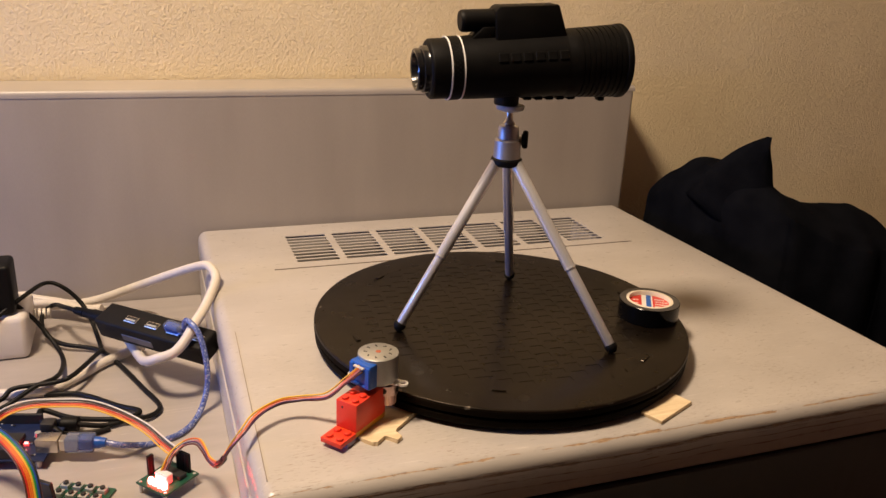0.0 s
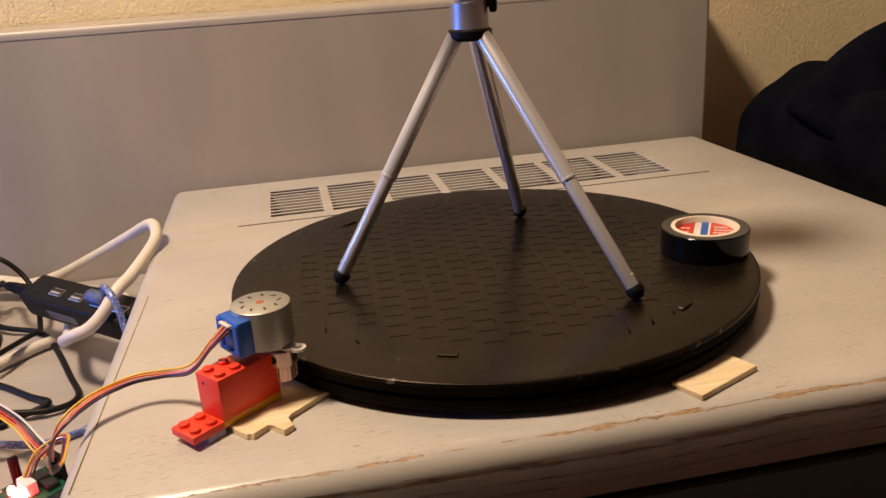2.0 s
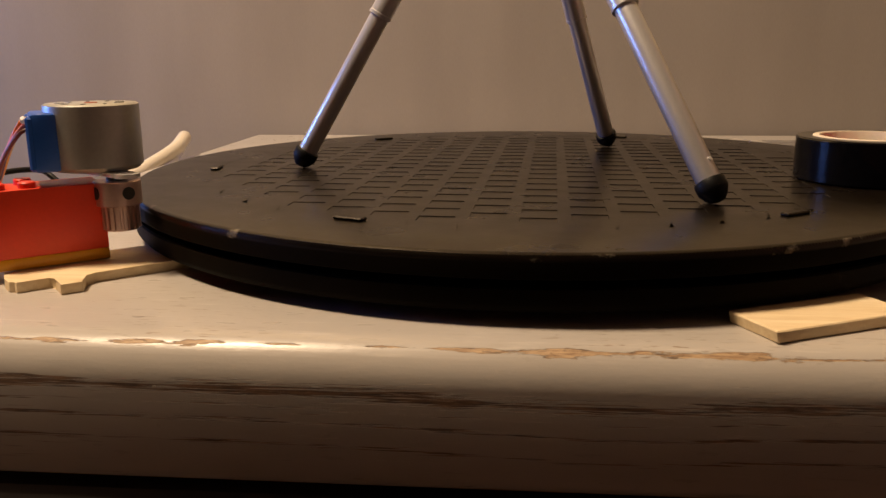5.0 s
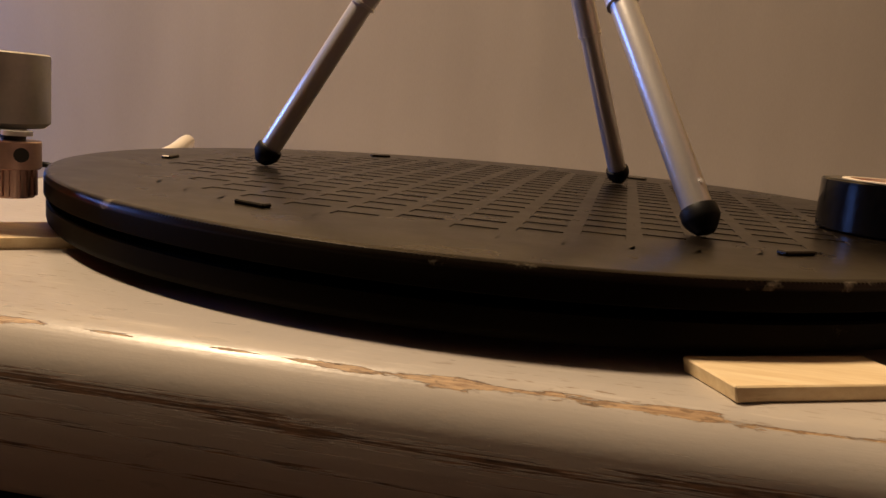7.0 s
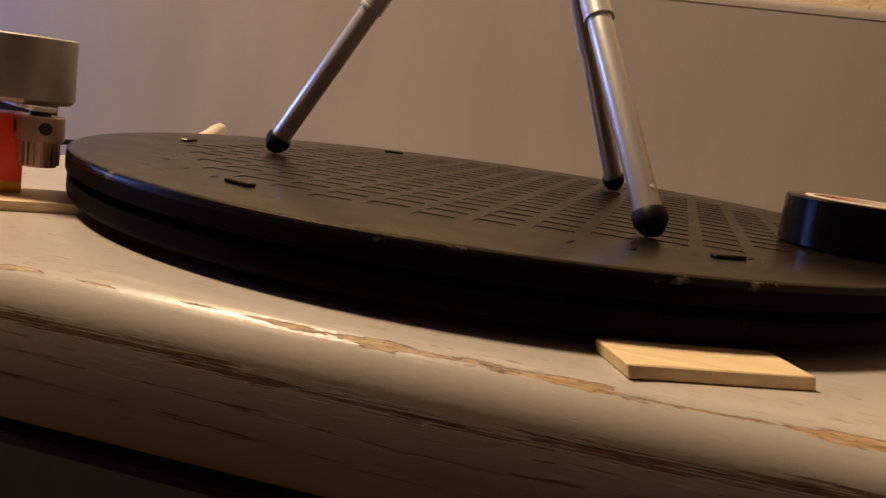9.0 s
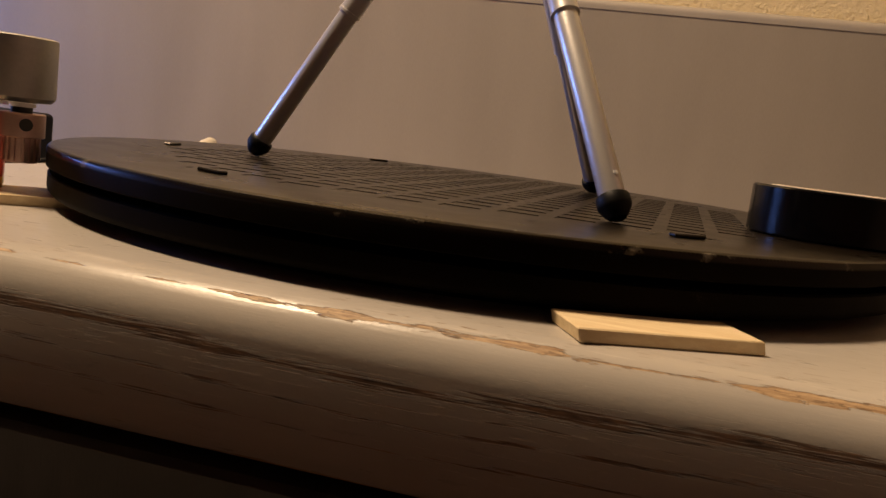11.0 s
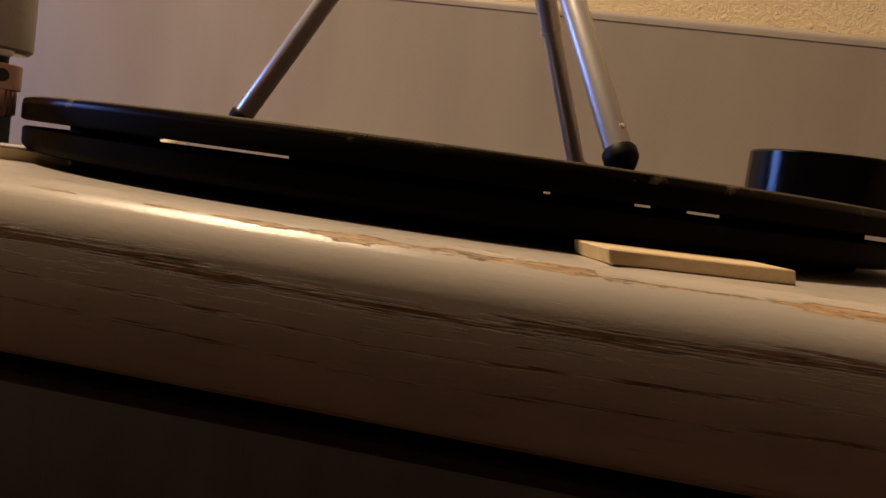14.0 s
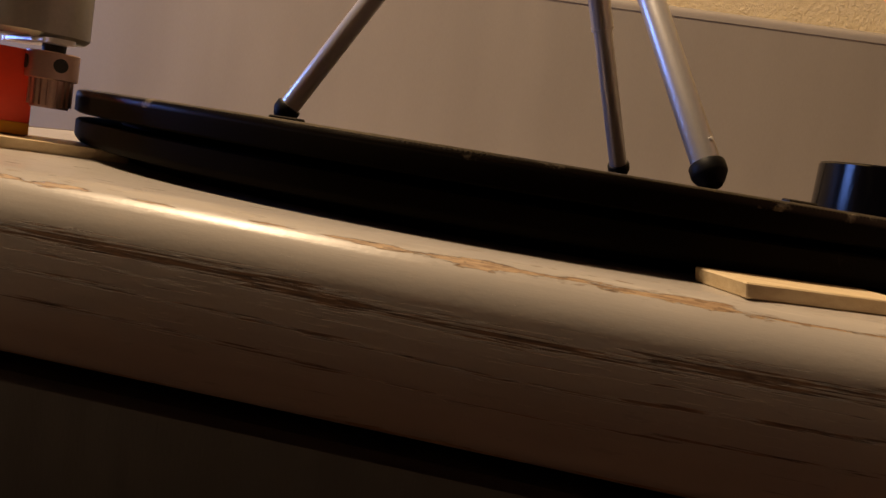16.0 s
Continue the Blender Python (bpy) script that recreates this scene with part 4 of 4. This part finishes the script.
cable("white_cable", "thick off-white power cord lying behind the hub", [(-0.432, 0.312, -0.055), (-0.400, 0.310, -0.055), (-0.376, 0.308, -0.060), (-0.350, 0.302, -0.065), (-0.323, 0.292, -0.070), (-0.292, 0.280, -0.071), (-0.268, 0.262, -0.071),
      (-0.257, 0.225, -0.070), (-0.262, 0.193, -0.071)], 0.0043, WCABLE, WG, 14, DZ)
cable("white_cable", "thick off-white power cord lying across the desk", [(-0.520, 0.140, -0.072), (-0.412, 0.137, -0.072), (-0.395, 0.136, -0.072), (-0.361, 0.133, -0.072), (-0.339, 0.148, -0.072), (-0.315, 0.174, -0.072), (-0.281, 0.197, -0.071)], 0.0043, WCABLE, WG, 14, DZ)
cable("white_cable", "short bend of off-white power cord beside the plug", [(-0.388, 0.300, -0.060), (-0.361, 0.290, -0.058), (-0.338, 0.276, -0.060), (-0.318, 0.266, -0.058)], 0.0042, WCABLE, WG, 14, DZ)
cable("black_cable", "thin black cord curving from the adapter", [(-0.470, 0.190, -0.060), (-0.420, 0.200, -0.042), (-0.383, 0.222, -0.022), (-0.365, 0.251, -0.02), (-0.35, 0.251, -0.025), (-0.335, 0.245, -0.04), (-0.325, 0.228, -0.055),
      (-0.317, 0.193, -0.068), (-0.318, 0.181, -0.064), (-0.337, 0.133, -0.060), (-0.352, 0.129, -0.063), (-0.383, 0.128, -0.064), (-0.394, 0.121, -0.070), (-0.430, 0.10, -0.075)], 0.0021, BCABLE, BG, 8, DZ)
cable("black_cable", "thin black cord hanging from the adapter", [(-0.3885, 0.225, -0.028), (-0.3740, 0.235, -0.052), (-0.357, 0.217, -0.072), (-0.35, 0.189, -0.075), (-0.351, 0.141, -0.064), (-0.367, 0.127, -0.064), (-0.393, 0.116, -0.075), (-0.430, 0.09, -0.075)], 0.0021, BCABLE, BG, 8, DZ)
cable("black_cable", "thin black cord winding from the hub", [tuple(HUB_AT @ Vector((-0.098, 0, -0.001))), (-0.347, 0.226, -0.036), (-0.361, 0.267, -0.05), (-0.371, 0.259, -0.055), (-0.369, 0.239, -0.065), (-0.353, 0.219, -0.07), (-0.321, 0.204, -0.073), (-0.302, 0.171, -0.074), (-0.282, 0.122, -0.075),
      (-0.269, 0.087, -0.075), (-0.278, 0.07, -0.073), (-0.301, 0.068, -0.071), (-0.335, 0.079, -0.071), (-0.357, 0.092, -0.068), (-0.36, 0.082, -0.066), (-0.355, 0.068, -0.066), (-0.346, 0.057, -0.0665), (-0.336, 0.053, -0.0735), (-0.322, 0.056, -0.0748), (-0.308, 0.062, -0.0748)], 0.0022, BCABLE, BG, 8, DZ)
cable("black_cable", "thin black cord looped on the desk", [(-0.361, 0.131, -0.0745), (-0.333, 0.124, -0.0745), (-0.302, 0.096, -0.0745), (-0.285, 0.076, -0.0715), (-0.308, 0.0655, -0.0735), (-0.3315, 0.0650, -0.0690)], 0.0022, BCABLE, BG, 8, DZ)
cable("blue_cable", "translucent blue shielded data cord from hub to board", [tuple(HUB_AT @ Vector((0.036, -0.0015, 0.0150))), (-0.2427, 0.1040, -0.0059), (-0.2354, 0.0930, -0.0105), (-0.2312, 0.0860, -0.0239), (-0.2294, 0.0800, -0.0423), (-0.2317, 0.0740, -0.0601), (-0.2390, 0.0652, -0.0744), (-0.2501, 0.0442, -0.0744), (-0.2635, 0.0344, -0.0744), (-0.2796, 0.0299, -0.0744),
      (-0.298, 0.0205, -0.0655), (-0.3086, 0.0228, -0.0630)], 0.0024, USBBLUE, "", 10, DZ)


def hub():
    t = thing("usb_hub", "black four-port hub lying on the white cords", "hub", (-0.2665, 0.1425, -0.044))
    m = HUB_AT
    bm = bmesh.new()
    box(bm, -0.0600, 0.0590, -0.0130, 0.0125, -0.0110, 0.0095, 0.0025, 3, m)
    part("case", bm, HUBCASE, t)
    bm = bmesh.new()
    box(bm, -0.030, 0.004, -0.0134, -0.0127, -0.0060, 0.0010, 0.0002, 1, m)
    part("label_strip", bm, simple("label_grey", (0.10, 0.095, 0.10), 0.4, 0, 0.15), t, "narrow grey label")
    for k in range(4):
        x = -0.0245 + k * 0.0240
        bm = bmesh.new()
        box(bm, x - 0.0066, x + 0.0066, -0.0050, 0.0020, 0.0092, 0.0100, 0.0002, 1, m)
        port = part("port", bm, STEEL, t, "metal port frame")
        bm = bmesh.new()
        box(bm, x - 0.0058, x + 0.0058, -0.0042, 0.0012, 0.0099, 0.0102, 0, 1, m)
        part("port_mouth", bm, CHIP, port)
        bm = bmesh.new()
        box(bm, x - 0.0052, x + 0.0052, -0.0034, -0.0018, 0.0100, 0.0106, 0, 1, m)
        part("tongue", bm, BTN, port)
    bm = bmesh.new()
    lathe(bm, [(0, 0), (0.0056, 0), (0.0058, 0.001), (0.0058, 0.015), (0.0050, 0.017), (0.0044, 0.026), (0.0030, 0.027), (0, 0.027)], 16, m @ pose(-0.060, 0, -0.001, 0, -90, 0))
    part("power_plug", bm, RUBBER, t)
    bm = bmesh.new()
    for k in range(4):
        lathe(bm, [(0.002, 0.027 + k * 0.003), (0.0044 - 0.0003 * k, 0.027 + k * 0.003), (0.0044 - 0.0003 * k, 0.029 + k * 0.003), (0.002, 0.029 + k * 0.003)], 12, m @ pose(-0.060, 0, -0.001, 0, -90, 0), True)
    part("strain_relief", bm, RUBBER, t)
    pl = thing("blue_plug", "translucent blue plug pushed into the hub", "plug", m @ Vector((0.0170, -0.0015, 0.0102)))
    bm = bmesh.new()
    box(bm, 0.0165, 0.0375, -0.0060, 0.0030, 0.0107, 0.0195, 0.0022, 3, m)
    part("shell", bm, PLUGBLUE, pl)
    bm = bmesh.new()
    box(bm, 0.0180, 0.0310, -0.0042, 0.0012, 0.0112, 0.0165, 0.0008, 1, m)
    part("core", bm, BLUEP, pl)


hub()


def adapters():
    t = thing("power_adapter", "black mains power adapter block", "adapter", (-0.43, 0.23, -0.034))
    bm = bmesh.new()
    box(bm, -0.470, -0.3870, 0.212, 0.246, -0.034, 0.014, 0.004, 3)
    part("case", bm, RUBBER, t)
    t = thing("extension_block", "white plastic socket block under the black adapter", "socket", (-0.43, 0.26, DZ))
    bm = bmesh.new()
    box(bm, -0.500, -0.3790, 0.208, 0.275, DZ, -0.034, 0.006, 3)
    part("case", bm, NYLON, t)
    bm = bmesh.new()
    for k in range(4):
        lathe(bm, [(0, 0.004 * k), (0.0062 - 0.0004 * k, 0.004 * k), (0.0062 - 0.0004 * k, 0.004 * k + 0.0026), (0, 0.004 * k + 0.0026)], 16, pose(-0.379, 0.262, -0.056, 0, 90, 0))
    part("strain_relief", bm, WCABLE, t)


adapters()


def ribbon(name, label, pts, colours, pitch=0.0013, r=0.00068, loose=0.0, tilt=0.6):
    t = thing(name, label, "ribbon cable", pts[0])
    line = spline(pts, 8)
    for k, c in enumerate(colours):
        own = [p + loose * Vector(noise.noise_vector(p * 28 + Vector((k * 7.3, 1.7, k)))) for p in line] if loose else line
        part("wire", tube(bmesh.new(), own, r, 8, ((k - (len(colours) - 1) / 2) * pitch, -tilt * (k - (len(colours) - 1) / 2) * pitch)), WIRE[c], t, c + " wire", 60)
    return t


def board():
    """Blue controller board with its metal socket, headers and plug."""
    t = thing("controller_board", "blue microcontroller board with metal socket and glowing red light", "circuit board", (-0.3775, 0.0537, DZ))
    m = pose(-0.3775, 0.0537, DZ + 0.008, 0, 0, -15)
    low = m @ pose(0, -0.017, 0)
    bm = bmesh.new()
    box(bm, -0.036, 0.034, -0.027, 0.027, -0.0008, 0.0008, 0.0003, 1, m)
    part("board", bm, PCBBLUE, t)
    bm = bmesh.new()
    box(bm, 0.0250, 0.0410, -0.0010, 0.0110, 0.0008, 0.0115, 0.0006, 2, low)
    part("square_socket", bm, STEEL, t, "square metal socket")
    bm = bmesh.new()
    box(bm, 0.018, 0.028, 0.010, 0.020, 0.0008, 0.0080, 0.001, 2, m)
    part("power_jack", bm, CHIP, t)
    for y in (-0.0245, 0.0235):
        bm = bmesh.new()
        box(bm, -0.030, 0.016, y - 0.0013, y + 0.0013, 0.0008, 0.0093, 0.0003, 1, m)
        part("header", bm, CHIP, t)
    bm = bmesh.new()
    box(bm, -0.020, 0.010, -0.008, 0.004, 0.0008, 0.0045, 0.0003, 1, m)
    part("chip", bm, CHIP, t)
    for x, y in ((0.019, 0.004),):
        bm = bmesh.new()
        lathe(bm, [(0, 0.0008), (0.0024, 0.0008), (0.0024, 0.005), (0, 0.0052)], 14, m @ pose(x, y, 0))
        part("capacitor", bm, BTN, t)
    bm = bmesh.new()
    box(bm, 0.0122, 0.0150, -0.0060, -0.0042, 0.0008, 0.0022, 0.0002, 1, m)
    part("power_light", bm, LEDDIM, t, "glowing red light")
    rnd = random.Random(4)
    for k in range(34):
        x, y = rnd.uniform(-0.03, 0.031), rnd.uniform(-0.025, 0.022)
        bm = bmesh.new()
        w, h = rnd.uniform(0.0006, 0.0013), rnd.uniform(0.0004, 0.0008)
        box(bm, x - w, x + w, y - h, y + h, 0.0008, 0.0016, 0.0001, 1, m)
        part("small_component", bm, BTN if k % 3 else CHIP, t)
    for x, y in ((-0.030, 0.020), (0.028, 0.022), (0.028, -0.022), (-0.030, -0.022)):
        bm = bmesh.new()
        lathe(bm, [(0, -0.008), (0.0022, -0.008), (0.0022, -0.0008), (0, -0.0008)], 10, m @ pose(x, y, 0))
        part("spacer", bm, BTN, t)
    pl = thing("blue_plug", "translucent blue square plug in the board's socket", "plug", low @ Vector((0.055, 0.005, 0.0005)))
    bm = bmesh.new()
    box(bm, 0.0412, 0.0555, 0.0005, 0.0095, 0.0018, 0.0106, 0.0006, 1, low)
    part("metal_tip", bm, STEEL, pl)
    bm = bmesh.new()
    box(bm, 0.0455, 0.0665, -0.0010, 0.0110, 0.0005, 0.0120, 0.0014, 2, low)
    part("shell", bm, PLUGBLUE, pl)
    bm = bmesh.new()
    box(bm, 0.0556, 0.0655, 0.0005, 0.0095, 0.0022, 0.0104, 0.0010, 1, low)
    part("core", bm, BLUEP, pl)
    bm = bmesh.new()
    lathe(bm, [(0, 0), (0.0046, 0), (0.0042, 0.002), (0.0044, 0.003), (0.0038, 0.005), (0.0034, 0.008), (0, 0.008)], 14, low @ pose(0.0665, 0.005, 0.0062, 0, 90, 0))
    part("strain_relief", bm, BLUEP, pl)
    pl = thing("black_plug", "black round power plug lying by the board", "plug", (-0.338, 0.066, DZ))
    bm = bmesh.new()
    lathe(bm, [(0, 0), (0.0054, 0), (0.0058, 0.0006), (0.0058, 0.012), (0.0046, 0.0135), (0.0028, 0.018), (0, 0.018)], 18, pose(-0.3305, 0.0655, -0.0690, 0, -90, -15))
    part("body", bm, RUBBER, pl)


def driver():
    t = thing("motor_driver_board", "small green driver board with glowing red lights and white connector", "circuit board", (-0.2665, -0.028, DZ))
    m = pose(-0.2668, -0.0275, DZ + 0.0085, 0, 0, 41)
    bm = bmesh.new()
    prism(bm, [(-0.0160, -0.0145), (0.0160, -0.0145), (0.0160, 0.0145), (-0.0160, 0.0145)], -0.0008, 0.0008, 0.0002, m)
    part("board", bm, PCBGREEN, t)
    for x in (-0.0138, 0.0138):
        for y in (-0.0122, 0.0122):
            bm = bmesh.new()
            lathe(bm, [(0, -0.0085), (0.0012, -0.0085), (0.0012, 0.0010), (0, 0.0012)], 12, m @ pose(x, y, 0))
            part("spacer", bm, BTN, t)
    bm = bmesh.new()
    box(bm, -0.0075, -0.0015, -0.0075, 0.0045, 0.0008, 0.0085, 0.0006, 1, m)
    part("wire_socket", bm, NYLON, t, "white wire socket")
    bm = bmesh.new()
    box(bm, 0.0010, 0.0080, -0.0110, 0.0090, 0.0008, 0.0045, 0.0004, 1, m)
    part("chip", bm, CHIP, t)
    for k in range(4):
        bm = bmesh.new()
        lathe(bm, [(0, 0.0008), (0.0020, 0.0008), (0.0020, 0.0034), (0.0015, 0.0048), (0, 0.0054)], 16, m @ pose(-0.0105, -0.0080 + k * 0.0044, 0))
        part("light", bm, LED, t, "glowing red light")
    for x0, y0, k in ((-0.0045, 0.0130, 2), (0.0125, 0.0020, 5)):
        for i in range(k):
            bm = bmesh.new()
            xx, yy = (x0 + i * 0.00254, y0) if k == 2 else (x0, y0 - i * 0.0026)
            box(bm, xx - 0.0012, xx + 0.0012, yy - 0.0012, yy + 0.0012, 0.0008, 0.0165, 0.0002, 1, m)
            part("jumper_shell", bm, RUBBER, t, "black jumper shell")


def keypad():
    t = thing("button_board", "green board with rows of small push buttons", "keypad", (-0.33, -0.02, DZ))
    m = pose(-0.3293, -0.0285, DZ + 0.0035, 0, 0, -28)
    bm = bmesh.new()
    box(bm, -0.0205, 0.0205, -0.0200, 0.0200, -0.0035, -0.0015, 0.0003, 1, m)
    part("board", bm, PCBGREEN, t)
    for i in range(4):
        for j in range(4):
            x, y = -0.0138 + i * 0.0092, -0.0138 + j * 0.0092
            bm = bmesh.new()
            box(bm, x - 0.0030, x + 0.0030, y - 0.0030, y + 0.0030, -0.0015, 0.0020, 0.0003, 1, m)
            b = part("button", bm, BTN, t)
            bm = bmesh.new()
            lathe(bm, [(0, 0.0019), (0.0019, 0.0019), (0.0019, 0.0034), (0.0016, 0.0037), (0, 0.0039)], 14, m @ pose(x, y, 0))
            part("cap", bm, CHIP, b, "black button cap")


board()
driver()
keypad()

ribbon("jumper_ribbon", "flat strip of white black brown red and orange jumper wires", [(-0.396, 0.030, -0.060), (-0.388, 0.034, -0.045), (-0.376, 0.038, -0.036), (-0.359, 0.041, -0.033), (-0.339, 0.038, -0.033), (-0.318, 0.032, -0.034),
       (-0.298, 0.019, -0.037), (-0.280, 0.004, -0.043), (-0.268, -0.010, -0.050), (-0.2590, -0.0215, -0.053)], ["white", "black", "brown", "red", "orange", "yellow"], 0.0011, 0.00062, 0.0007)
ribbon("rainbow_ribbon", "flat strip of rainbow coloured jumper wires arching to the keypad", [(-0.405, 0.010, -0.050), (-0.390, 0.012, -0.034), (-0.376, 0.000, -0.029), (-0.363, -0.017, -0.034), (-0.354, -0.031, -0.045), (-0.351, -0.041, -0.062), (-0.350, -0.046, -0.070)],
       ["black", "blue", "green", "yellow", "orange", "orange", "red", "brown"], 0.0012, 0.0007, 0.0, 0.2)
bm = bmesh.new()
sh = thing("jumper_connector", "black jumper connector ending the rainbow strip", "connector", (-0.3475, -0.0225, DZ))
box(bm, -0.0085, 0.0085, -0.0015, 0.0015, -0.0080, 0.0120, 0.0004, 1, pose(-0.3475, -0.0225, -0.0690, 8, 0, -40))
part("shell", bm, CHIP, sh)
ribbon("motor_wires", "loose yellow orange pink and brown motor wires", [(-0.2690, -0.0300, -0.0600), (-0.2630, -0.0260, -0.050), (-0.254, -0.022, -0.045), (-0.245, -0.030, -0.040), (-0.241, -0.047, -0.037), (-0.2385, -0.065, -0.034),
       (-0.2345, -0.088, -0.022), (-0.228, -0.102, -0.002), (-0.220, -0.104, 0.009), (-0.210, -0.092, 0.012), (-0.195, -0.083, 0.014), (-0.180, -0.085, 0.016), (-0.165, -0.096, 0.022), (-0.1545, -0.1030, 0.035), (-0.1475, -0.1055, 0.0425), (-0.1448, -0.1042, 0.0442)],
       ["yellow", "orange", "pink", "purple", "brown"], 0.0007, 0.00060, 0.0014, 1.0)
sl = thing("wire_sleeve", "short black sleeve holding the motor wires together", "sleeve", (-0.2340, -0.0895, -0.0205))
part("sleeve", tube(bmesh.new(), spline([(-0.2352, -0.0845, -0.0245), (-0.2336, -0.0905, -0.0195), (-0.2318, -0.0950, -0.0140)], 4), 0.0021, 12), RUBBER, sl, smooth=60)
